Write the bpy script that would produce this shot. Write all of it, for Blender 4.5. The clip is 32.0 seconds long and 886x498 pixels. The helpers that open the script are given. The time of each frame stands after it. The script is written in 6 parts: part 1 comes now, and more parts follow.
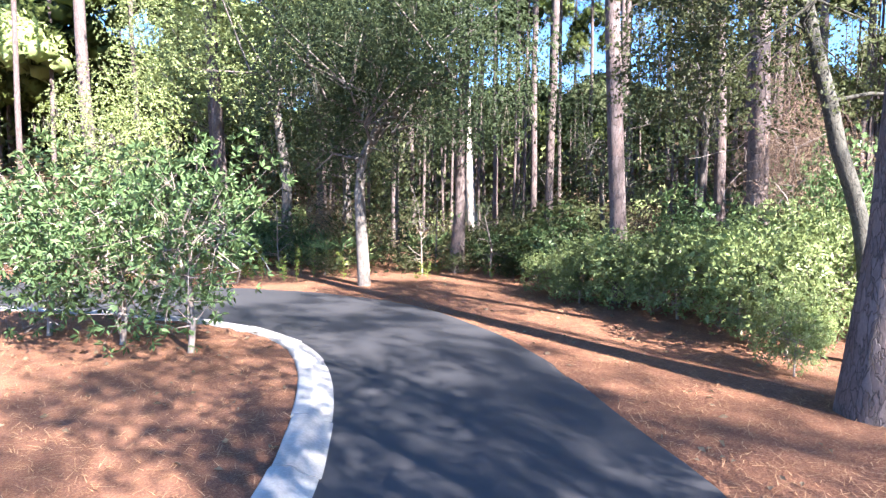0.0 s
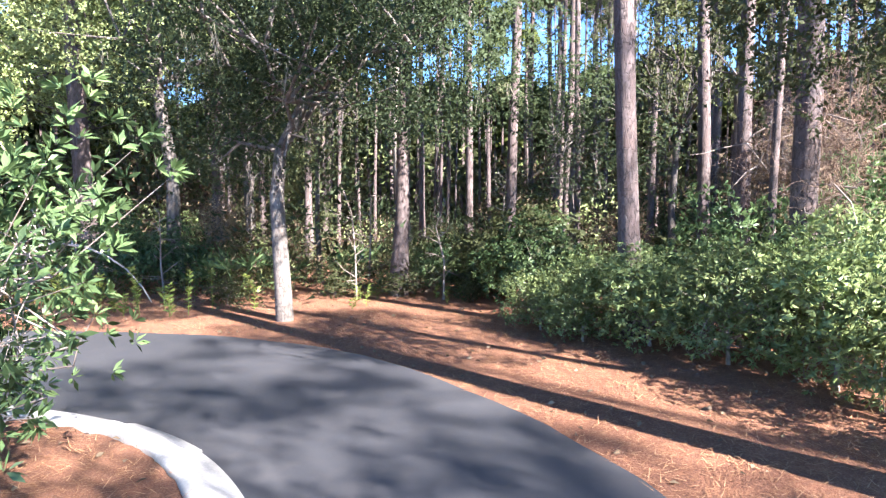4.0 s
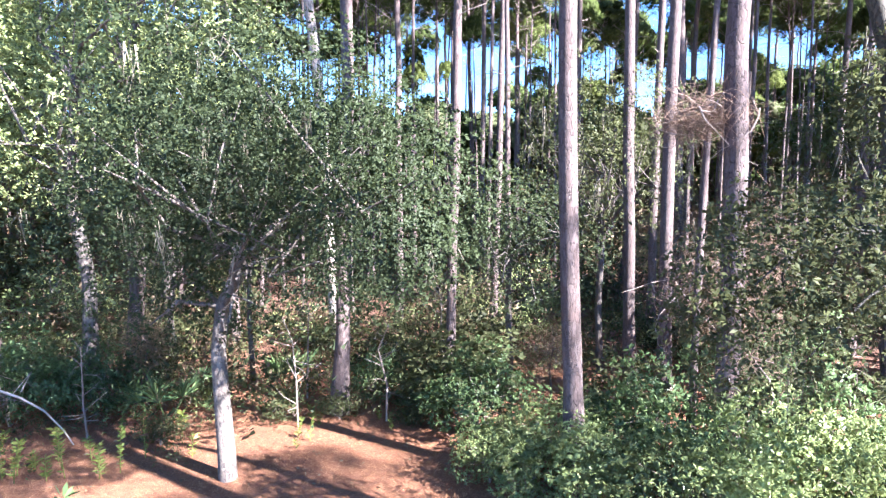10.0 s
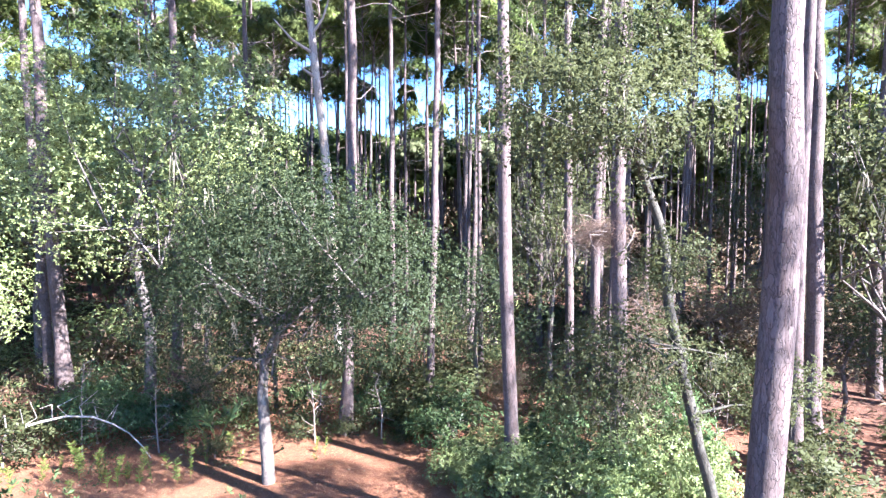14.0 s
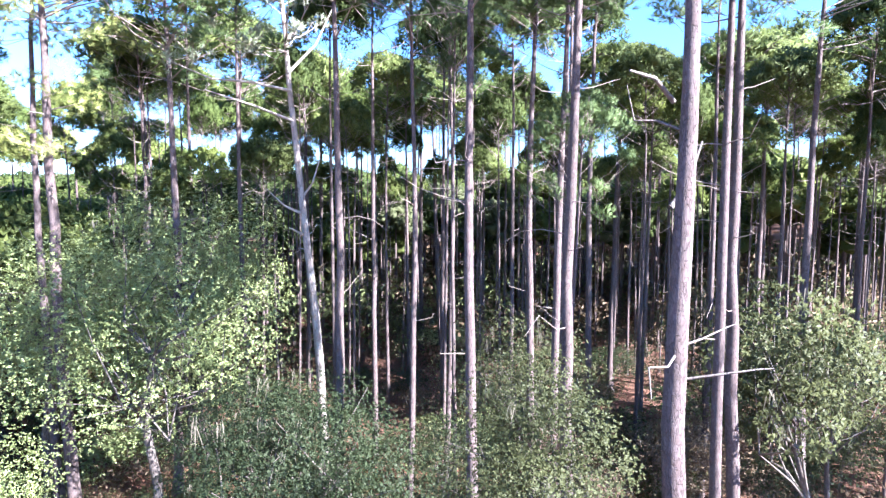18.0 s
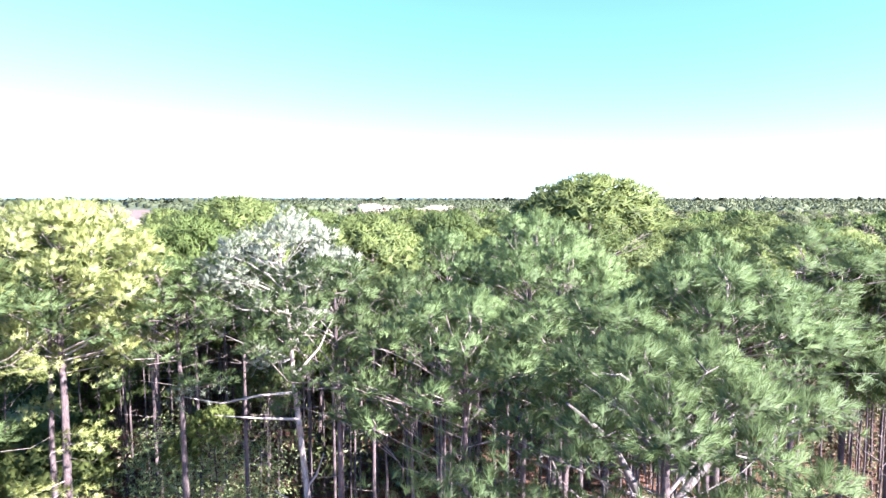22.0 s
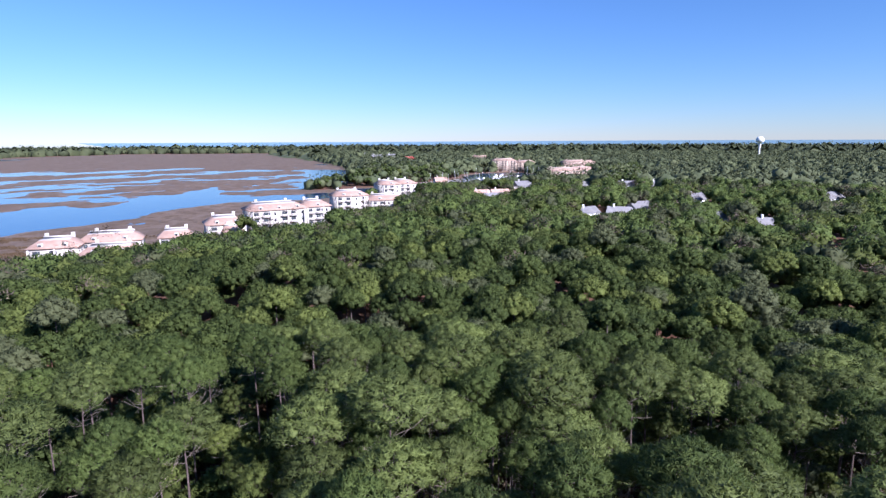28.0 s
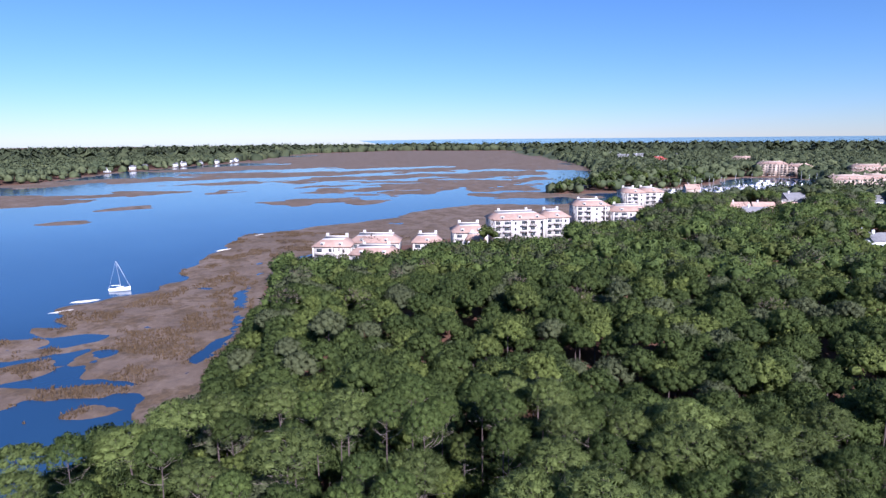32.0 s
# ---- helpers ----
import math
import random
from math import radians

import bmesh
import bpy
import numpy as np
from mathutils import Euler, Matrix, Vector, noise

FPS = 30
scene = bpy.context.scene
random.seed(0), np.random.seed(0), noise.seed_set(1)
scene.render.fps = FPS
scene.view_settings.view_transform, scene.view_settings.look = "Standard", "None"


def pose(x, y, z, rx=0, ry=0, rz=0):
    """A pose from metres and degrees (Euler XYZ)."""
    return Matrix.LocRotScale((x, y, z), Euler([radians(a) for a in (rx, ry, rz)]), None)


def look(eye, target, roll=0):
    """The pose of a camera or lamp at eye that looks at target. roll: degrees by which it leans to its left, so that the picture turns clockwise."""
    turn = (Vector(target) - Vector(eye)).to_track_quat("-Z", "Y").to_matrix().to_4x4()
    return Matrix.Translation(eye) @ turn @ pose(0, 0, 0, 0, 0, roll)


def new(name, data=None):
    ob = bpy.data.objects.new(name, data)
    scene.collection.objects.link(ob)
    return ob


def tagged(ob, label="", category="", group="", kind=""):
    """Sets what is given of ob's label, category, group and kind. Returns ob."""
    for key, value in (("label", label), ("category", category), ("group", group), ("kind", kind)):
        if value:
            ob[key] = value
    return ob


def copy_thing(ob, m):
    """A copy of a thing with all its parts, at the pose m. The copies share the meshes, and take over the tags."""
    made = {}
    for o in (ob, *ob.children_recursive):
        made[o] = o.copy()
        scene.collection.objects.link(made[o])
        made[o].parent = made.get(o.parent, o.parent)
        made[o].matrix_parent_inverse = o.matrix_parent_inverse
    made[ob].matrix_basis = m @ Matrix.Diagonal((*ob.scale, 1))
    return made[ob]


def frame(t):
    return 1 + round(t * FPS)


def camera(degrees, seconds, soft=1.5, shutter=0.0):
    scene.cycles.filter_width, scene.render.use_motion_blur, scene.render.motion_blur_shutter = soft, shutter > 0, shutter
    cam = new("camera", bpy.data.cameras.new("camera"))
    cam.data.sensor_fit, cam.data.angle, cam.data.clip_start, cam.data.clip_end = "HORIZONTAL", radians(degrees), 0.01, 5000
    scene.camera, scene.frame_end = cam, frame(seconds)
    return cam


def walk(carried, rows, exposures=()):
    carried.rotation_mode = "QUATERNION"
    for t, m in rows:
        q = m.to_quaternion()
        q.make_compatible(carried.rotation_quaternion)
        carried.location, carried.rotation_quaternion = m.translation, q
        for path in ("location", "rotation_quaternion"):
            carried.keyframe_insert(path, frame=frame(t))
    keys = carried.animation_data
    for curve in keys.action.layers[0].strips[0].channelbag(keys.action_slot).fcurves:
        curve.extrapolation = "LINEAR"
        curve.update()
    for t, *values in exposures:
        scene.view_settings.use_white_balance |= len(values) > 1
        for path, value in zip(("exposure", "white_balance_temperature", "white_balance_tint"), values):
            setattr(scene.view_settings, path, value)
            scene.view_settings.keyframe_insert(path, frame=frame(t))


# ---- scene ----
cam = camera(73.6, 32.0, 1.35)
PATH = [
    (0, (0.843, 1.371, 2.194), (0.566, 11.329, 1.322), 0.03),
    (0.5, (0.700, 1.705, 2.192), (0.294, 11.658, 1.310), -0.03),
    (1, (0.486, 2.126, 2.222), (-0.055, 12.071, 1.326), -0.15),
    (1.5, (0.331, 2.647, 2.204), (-0.341, 12.585, 1.319), -0.11),
    (2, (0.210, 3.149, 2.212), (-0.487, 13.085, 1.321), -0.09),
    (2.5, (0.078, 3.616, 2.186), (-0.267, 13.571, 1.304), -0.10),
    (3, (-0.049, 4.067, 2.147), (0.153, 14.028, 1.294), -0.07),
    (3.5, (-0.123, 4.458, 2.157), (0.601, 14.398, 1.329), -0.00),
    (4, (-0.124, 4.741, 2.209), (1.268, 14.610, 1.402), 0.01),
    (4.5, (-0.115, 4.930, 2.306), (1.631, 14.744, 1.520), 0.05),
    (6.5, (-0.082, 5.743, 3.041), (2.484, 15.366, 2.148), -0.12),
    (7, (-0.071, 5.900, 3.210), (2.567, 15.504, 2.309), -0.12),
    (7.5, (-0.049, 6.053, 3.446), (2.633, 15.645, 2.547), -0.14),
    (8, (-0.096, 6.050, 3.704), (2.629, 15.629, 2.799), -0.13),
    (8.5, (-0.214, 5.919, 4.022), (2.540, 15.489, 3.111), -0.06),
    (9, (-0.374, 5.672, 4.330), (2.401, 15.237, 3.424), -0.06),
    (9.5, (-0.537, 5.357, 4.669), (2.246, 14.919, 3.769), -0.01),
    (10, (-0.684, 4.990, 5.025), (2.112, 14.550, 4.131), 0.07),
    (10.5, (-0.809, 4.512, 5.384), (2.001, 14.068, 4.502), 0.04),
    (11, (-0.930, 4.059, 5.689), (1.892, 13.613, 4.823), 0.04),
    (11.5, (-1.008, 3.568, 5.898), (1.809, 13.125, 5.041), 0.05),
    (12, (-1.062, 3.031, 6.021), (1.751, 12.590, 5.177), 0.08),
    (12.5, (-1.133, 2.477, 6.148), (1.701, 12.029, 5.298), 0.13),
    (13, (-1.265, 1.943, 6.299), (1.582, 11.492, 5.458), 0.14),
    (13.5, (-1.377, 1.369, 6.599), (1.462, 10.919, 5.745), 0.09),
    (14, (-1.448, 0.892, 7.088), (1.423, 10.433, 6.239), 0.12),
    (14.5, (-1.460, 0.383, 7.660), (1.465, 9.906, 6.795), 0.06),
    (16.5, (-1.896, -1.087, 10.750), (1.284, 8.358, 9.926), 0.19),
    (17, (-1.934, -1.144, 11.554), (1.248, 8.301, 10.735), 0.13),
    (17.5, (-1.934, -1.143, 12.348), (1.245, 8.303, 11.531), 0.07),
    (18, (-1.920, -1.103, 13.119), (1.260, 8.342, 12.299), 0.13),
    (18.5, (-1.891, -1.062, 13.931), (1.285, 8.383, 13.099), 0.16),
    (19, (-1.899, -0.998, 14.914), (1.279, 8.445, 14.063), 0.10),
    (19.5, (-1.846, -0.972, 16.138), (1.319, 8.474, 15.266), -0.01),
    (20, (-1.819, -1.036, 17.574), (1.329, 8.412, 16.677), -0.04),
    (20.5, (-1.857, -1.100, 19.227), (1.295, 8.347, 18.316), -0.10),
    (21, (-1.914, -1.135, 21.184), (1.258, 8.305, 20.278), -0.16),
    (21.5, (-1.976, -1.278, 23.377), (1.222, 8.155, 22.489), -0.15),
    (22, (-1.999, -1.366, 25.749), (1.214, 8.067, 24.912), -0.01),
    (22.5, (-1.969, -1.417, 28.193), (1.234, 8.019, 27.349), -0.02),
    (23, (-1.972, -1.518, 30.553), (1.225, 7.918, 29.696), -0.12),
    (23.5, (-1.926, -1.529, 32.811), (1.266, 7.909, 31.957), -0.18),
    (24, (-1.893, -1.538, 34.748), (1.289, 7.902, 33.879), -0.23),
    (24.5, (-1.860, -1.549, 36.331), (1.316, 7.880, 35.329), -0.14),
    (26.5, (-2.107, -1.572, 41.468), (1.010, 7.765, 39.707), 0.01),
    (27, (-2.183, -1.601, 42.632), (0.626, 7.830, 40.850), -0.16),
    (27.5, (-2.236, -1.589, 43.665), (-0.226, 8.041, 41.871), -0.21),
    (28, (-2.250, -1.479, 44.731), (-1.239, 8.305, 42.931), -0.30),
    (28.5, (-2.194, -1.449, 45.844), (-2.030, 8.384, 44.033), -0.39),
    (29, (-2.099, -1.417, 46.926), (-2.558, 8.405, 45.105), -0.45),
    (29.5, (-2.019, -1.469, 48.046), (-2.944, 8.320, 46.221), -0.53),
    (30, (-1.894, -1.523, 49.127), (-3.220, 8.217, 47.293), -0.57),
    (30.5, (-1.823, -1.499, 50.139), (-3.514, 8.184, 48.304), -0.61),
    (31, (-1.771, -1.366, 51.187), (-3.891, 8.233, 49.355), -0.60),
    (31.5, (-1.725, -1.230, 52.122), (-4.303, 8.255, 50.286), -0.57),
    (32, (-1.578, -1.305, 52.714), (-4.483, 8.083, 50.867), -0.55),
]
walk(cam, [(t, look(eye, target, roll)) for t, eye, target, roll in PATH],
     exposures=[(0, 3.25, 6100, 17), (2, 3.15, 6100, 17), (4.5, 3.28, 6100, 17), (9, 3.5, 5850, 21), (14, 3.45, 5650, 21), (19, 3.25, 5550, 21), (20.5, 3.2, 5600, 21), (21.5, 3.05, 5750, 25), (22.2, 2.85, 5750, 26), (23, 2.3, 5700, 26), (24, 1.57, 5600, 25), (26.5, 1.13, 5550, 25), (32, 0.92, 5500, 25)])

# ---- light ----
SUN_AZ, SUN_EL = 139.0, 34.0
world = bpy.data.worlds.new("sky")
scene.world = world
world.use_nodes = True
wn = world.node_tree
sky = wn.nodes.new("ShaderNodeTexSky")
sky.sky_type, sky.sun_disc = "NISHITA", False
sky.sun_elevation, sky.sun_rotation = radians(SUN_EL), radians(SUN_AZ)
sky.air_density, sky.dust_density, sky.ozone_density, sky.altitude = 1.3, 0.0, 10.0, 1500
wn.nodes["Background"].inputs["Strength"].default_value = 0.065
wn.links.new(sky.outputs["Color"], wn.nodes["Background"].inputs["Color"])
sun = new("sun", bpy.data.lights.new("sun", "SUN"))
sun.data.energy, sun.data.angle, sun.data.color = 5.0, radians(0.55), (1.0, 0.95, 0.87)
sun_dir = Vector((math.sin(radians(SUN_AZ)) * math.cos(radians(SUN_EL)), math.cos(radians(SUN_AZ)) * math.cos(radians(SUN_EL)), math.sin(radians(SUN_EL))))
sun.matrix_world = look(sun_dir * 100, (0, 0, 0))


# ---- materials ----
def nodes_of(name):
    m = bpy.data.materials.new(name)
    m.use_nodes = True
    return m, m.node_tree, m.node_tree.nodes["Principled BSDF"]


def noise_node(nt, scale, detail=4.0, rough=0.6, coord=None):
    n = nt.nodes.new("ShaderNodeTexNoise")
    n.inputs["Scale"].default_value, n.inputs["Detail"].default_value, n.inputs["Roughness"].default_value = scale, detail, rough
    if coord is not None:
        nt.links.new(coord, n.inputs["Vector"])
    return n


def ramp(nt, fac, stops):
    r = nt.nodes.new("ShaderNodeValToRGB")
    el = r.color_ramp.elements
    while len(el) < len(stops):
        el.new(0.5)
    for e, (p, c) in zip(el, stops):
        e.position, e.color = p, (*c, 1)
    nt.links.new(fac, r.inputs["Fac"])
    return r.outputs["Color"]


def mixed(nt, fac, a, b, mode="MIX"):
    m = nt.nodes.new("ShaderNodeMix")
    m.data_type, m.blend_type = "RGBA", mode
    for sock, v in ((m.inputs["Factor"], fac), (m.inputs["A"], a), (m.inputs["B"], b)):
        if isinstance(v, (int, float)):
            sock.default_value = v
        elif isinstance(v, tuple):
            sock.default_value = (*v, 1)
        else:
            nt.links.new(v, sock)
    return m.outputs["Result"]


def bump(nt, bsdf, height, strength, dist):
    b = nt.nodes.new("ShaderNodeBump")
    b.inputs["Strength"].default_value, b.inputs["Distance"].default_value = strength, dist
    nt.links.new(height, b.inputs["Height"])
    nt.links.new(b.outputs["Normal"], bsdf.inputs["Normal"])


def position(nt):
    return nt.nodes.new("ShaderNodeNewGeometry").outputs["Position"]


def plain(name, dark, light, scale=3.0, rough=0.8, strength=0.3, dist=0.01, metal=0.0, fine=40.0, object_space=False):
    """Two-tone surface with a broad stain and a fine grain."""
    m, nt, b = nodes_of(name)
    co = nt.nodes.new("ShaderNodeTexCoord").outputs["Object"] if object_space else position(nt)
    big, small = noise_node(nt, scale, 5, 0.65, co), noise_node(nt, fine, 3, 0.6, co)
    col = ramp(nt, big.outputs["Fac"], [(0.3, dark), (0.7, light)])
    nt.links.new(mixed(nt, 0.25, col, ramp(nt, small.outputs["Fac"], [(0.3, dark), (0.7, light)])), b.inputs["Base Color"])
    b.inputs["Roughness"].default_value, b.inputs["Metallic"].default_value = rough, metal
    bump(nt, b, small.outputs["Fac"], strength, dist)
    return m


def foliage(name, dark, light, patch, broad=0.35, gloss=0.45, through_light=0.35):
    """Leaf surface: tone per leaf, per tree and in broad patches, a waxy gloss and light shining through."""
    m, nt, b = nodes_of(name)
    geo = nt.nodes.new("ShaderNodeNewGeometry")
    info = nt.nodes.new("ShaderNodeObjectInfo")
    n = noise_node(nt, broad, 3, 0.6, geo.outputs["Position"])
    leaf = ramp(nt, geo.outputs["Random Per Island"], [(0.0, dark), (1.0, light)])
    col = mixed(nt, 0.5, leaf, ramp(nt, n.outputs["Fac"], [(0.35, dark), (0.68, patch)]))
    tone = nt.nodes.new("ShaderNodeHueSaturation")
    val = nt.nodes.new("ShaderNodeMapRange")
    val.inputs["To Min"].default_value, val.inputs["To Max"].default_value = 0.78, 1.25
    nt.links.new(info.outputs["Random"], val.inputs["Value"])
    nt.links.new(val.outputs["Result"], tone.inputs["Value"])
    nt.links.new(col, tone.inputs["Color"])
    nt.links.new(tone.outputs["Color"], b.inputs["Base Color"])
    b.inputs["Roughness"].default_value, b.inputs["Specular IOR Level"].default_value = gloss, 0.22
    t = nt.nodes.new("ShaderNodeBsdfTranslucent")
    nt.links.new(tone.outputs["Color"], t.inputs["Color"])
    s = nt.nodes.new("ShaderNodeMixShader")
    s.inputs["Fac"].default_value = through_light
    nt.links.new(b.outputs["BSDF"], s.inputs[1])
    nt.links.new(t.outputs["BSDF"], s.inputs[2])
    nt.links.new(s.outputs["Shader"], nt.nodes["Material Output"].inputs["Surface"])
    return m


def bark(name, dark, light, plate=17.0, stretch=0.32, dist=0.015):
    """Scaly bark: plates of uneven tone parted by dark cracks, pale flakes and a fine grain."""
    m, nt, b = nodes_of(name)
    co = nt.nodes.new("ShaderNodeTexCoord")
    mp = nt.nodes.new("ShaderNodeMapping")
    mp.inputs["Scale"].default_value = (1, 1, stretch)
    nt.links.new(co.outputs["Object"], mp.inputs["Vector"])
    wob = noise_node(nt, 7, 3, 0.6, mp.outputs["Vector"])
    warp = mixed(nt, 0.2, mp.outputs["Vector"], wob.outputs["Color"])
    v, cell = nt.nodes.new("ShaderNodeTexVoronoi"), nt.nodes.new("ShaderNodeTexVoronoi")
    v.feature = "DISTANCE_TO_EDGE"
    for node in (v, cell):
        node.inputs["Scale"].default_value = plate
        nt.links.new(warp, node.inputs["Vector"])
    crack = ramp(nt, v.outputs["Distance"], [(0.0, (0.35, 0.35, 0.35)), (0.07, (1, 1, 1))])
    tone_of = nt.nodes.new("ShaderNodeSeparateXYZ")
    nt.links.new(cell.outputs["Color"], tone_of.inputs["Vector"])
    n = noise_node(nt, 1.3, 4, 0.7, mp.outputs["Vector"])
    f = noise_node(nt, 45, 3, 0.65, mp.outputs["Vector"])
    red = (dark[0] * 1.5, dark[1] * 1.05, dark[2] * 0.85)
    tone = ramp(nt, tone_of.outputs["X"], [(0.0, dark), (0.45, red), (0.6, tuple((a + c) / 2 for a, c in zip(dark, light))), (1.0, light)])
    tone = mixed(nt, 0.5, tone, ramp(nt, n.outputs["Fac"], [(0.35, dark), (0.65, light)]))
    tone = mixed(nt, 0.45, tone, ramp(nt, f.outputs["Fac"], [(0.3, dark), (0.72, light)]))
    nt.links.new(mixed(nt, crack, tuple(c * 0.4 for c in dark), tone), b.inputs["Base Color"])
    b.inputs["Roughness"].default_value = 0.9
    add = nt.nodes.new("ShaderNodeMath")
    add.operation = "MULTIPLY_ADD"
    nt.links.new(f.outputs["Fac"], add.inputs[0])
    add.inputs[1].default_value = 0.5
    nt.links.new(crack, add.inputs[2])
    bump(nt, b, add.outputs["Value"], 1.0, dist)
    return m


BARK = bark("pine_bark", (0.0499, 0.0344, 0.031), (0.185, 0.142, 0.131))
BARK_PALE = bark("pale_bark", (0.22, 0.18, 0.15), (0.50, 0.44, 0.38), 7.0, 0.35, 0.015)
BARK_OAK = bark("oak_bark", (0.085, 0.0697, 0.0578), (0.212, 0.187, 0.162), 16.0, 0.4, 0.012)
LIMB = bark("limb_bark", (0.09, 0.075, 0.066), (0.247, 0.217, 0.191), 9.0, 0.4, 0.012)
BARK_DARK = bark("dark_bark", (0.055, 0.046, 0.04), (0.18, 0.155, 0.135), 16.0, 0.4, 0.012)
BARK_MOSSY = bark("mossy_bark", (0.03, 0.03, 0.022), (0.115, 0.105, 0.082), 20.0, 0.5, 0.014)
DEAD = plain("dead_wood", (0.24, 0.205, 0.17), (0.46, 0.41, 0.36), 6, 0.85)
TWIG = plain("twig_bark", (0.14, 0.10, 0.08), (0.32, 0.27, 0.23), 6, 0.85)
NEEDLE = foliage("pine_needles", (0.0902, 0.138, 0.0525), (0.184, 0.253, 0.0945), (0.156, 0.216, 0.0735), 0.12, 0.6, 0.4)
NEEDLE_STAND = foliage("stand_needles", (0.0509, 0.0699, 0.0216), (0.23, 0.28, 0.0814), (0.183, 0.23, 0.061), 0.12, 0.65, 0.4)
# brighter needle green, the sun on one crown put into its colour
NEEDLE_SUNLIT = foliage("sunlit_yellow_green_needles", (0.19, 0.22, 0.075), (0.43, 0.46, 0.165), (0.36, 0.39, 0.12), 0.3, 0.5, 0.35)
NEEDLE_GREY = foliage("grey_green_needles", (0.17, 0.195, 0.125), (0.38, 0.41, 0.30), (0.31, 0.335, 0.235), 0.3, 0.55, 0.35)
LEAF_HEDGE = foliage("hedge_leaves", (0.12, 0.16, 0.064), (0.36, 0.425, 0.18), (0.3, 0.365, 0.135), 0.9, 0.34, 0.42)
LEAF_SHRUB = foliage("shrub_leaves", (0.05, 0.09, 0.04), (0.19, 0.27, 0.11), (0.155, 0.232, 0.082), 0.9, 0.38, 0.38)
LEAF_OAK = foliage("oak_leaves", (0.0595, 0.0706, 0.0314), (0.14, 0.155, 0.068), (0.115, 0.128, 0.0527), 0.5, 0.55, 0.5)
# dark oak green, its colour lowered further for shade under the pines
LEAF_DARK_SHADE = foliage("shaded_dark_oak_leaves", (0.0318, 0.0477, 0.0221), (0.0796, 0.105, 0.0486), (0.0643, 0.0861, 0.0389), 0.5, 0.55, 0.5)
# olive green with sunlight put into the colour
LEAF_OLIVE_SUN = foliage("sunlit_olive_leaves", (0.164, 0.204, 0.079), (0.41, 0.472, 0.194), (0.348, 0.406, 0.158), 0.4, 0.5, 0.35)
LEAF_DRY = foliage("dry_vine", (0.125, 0.085, 0.05), (0.32, 0.24, 0.155), (0.265, 0.20, 0.125), 0.5, 0.7, 0.3)
VINE = plain("dry_vine_stems", (0.1, 0.06, 0.04), (0.27, 0.18, 0.125), 5, 0.85)
LEAF_FRESH = foliage("fresh_leaves", (0.09, 0.135, 0.03), (0.28, 0.31, 0.085), (0.23, 0.265, 0.06), 1.0, 0.45, 0.4)
MOSS = foliage("hanging_moss", (0.11, 0.10, 0.075), (0.26, 0.235, 0.18), (0.21, 0.19, 0.14), 0.8, 0.8, 0.3)
CANOPY = foliage("canopy_green", (0.0395, 0.0632, 0.0174), (0.15, 0.198, 0.0537), (0.118, 0.158, 0.0379), 0.1, 0.75, 0.4)
CANOPY_B = foliage("canopy_yellow_green", (0.0415, 0.0592, 0.0154), (0.196, 0.234, 0.0608), (0.156, 0.191, 0.0435), 0.1, 0.75, 0.4)
CANOPY_C = foliage("canopy_grey_green", (0.0711, 0.0853, 0.0411), (0.13, 0.145, 0.0672), (0.111, 0.125, 0.0553), 0.1, 0.75, 0.4)
CANOPY_FAR = foliage("far_canopy", (0.0474, 0.0632, 0.0316), (0.118, 0.138, 0.0592), (0.107, 0.118, 0.0553), 0.03, 0.75, 0.15)
BARE = foliage("bare_twigs", (0.132, 0.094, 0.072), (0.297, 0.231, 0.187), (0.242, 0.187, 0.143), 0.2, 0.8, 0.1)
CONCRETE = plain("kerb_concrete", (0.22, 0.205, 0.185), (0.44, 0.42, 0.385), 2.5, 0.85, 0.4, 0.006)
STUCCO = plain("white_stucco", (0.474, 0.435, 0.395), (0.569, 0.529, 0.482), 0.4, 0.85, 0.1, 0.01, fine=6)
ROOF = plain("terracotta_roof", (0.316, 0.198, 0.15), (0.458, 0.316, 0.253), 0.5, 0.85, 0.5, 0.05, fine=3.0)
ROOF_GREY = plain("grey_shingles", (0.126, 0.126, 0.134), (0.237, 0.229, 0.237), 0.6, 0.85, 0.4, 0.03, fine=4.0)
ROOF_RED = plain("red_roof", (0.332, 0.0474, 0.0395), (0.435, 0.0948, 0.079), 0.6, 0.7, 0.3, 0.03, fine=4.0)
WHITE = plain("white_paint", (0.68, 0.68, 0.67), (0.82, 0.82, 0.81), 0.8, 0.45, 0.05, 0.01)
GLASS = plain("window_glass", (0.03, 0.035, 0.04), (0.07, 0.08, 0.09), 0.6, 0.12, 0.02, 0.01)
TIMBER = plain("dock_timber", (0.28, 0.25, 0.22), (0.45, 0.41, 0.37), 0.5, 0.85, 0.2, 0.01)
METAL = plain("mast_aluminium", (0.6, 0.6, 0.62), (0.75, 0.75, 0.77), 1.0, 0.35, 0.05, 0.01, 0.6)
HULL_BLUE = plain("blue_canvas", (0.03, 0.08, 0.25), (0.06, 0.14, 0.36), 1.0, 0.7)
SAND = plain("pale_sand", (0.50, 0.46, 0.40), (0.66, 0.62, 0.55), 0.5, 0.95, 0.3, 0.02, fine=8)


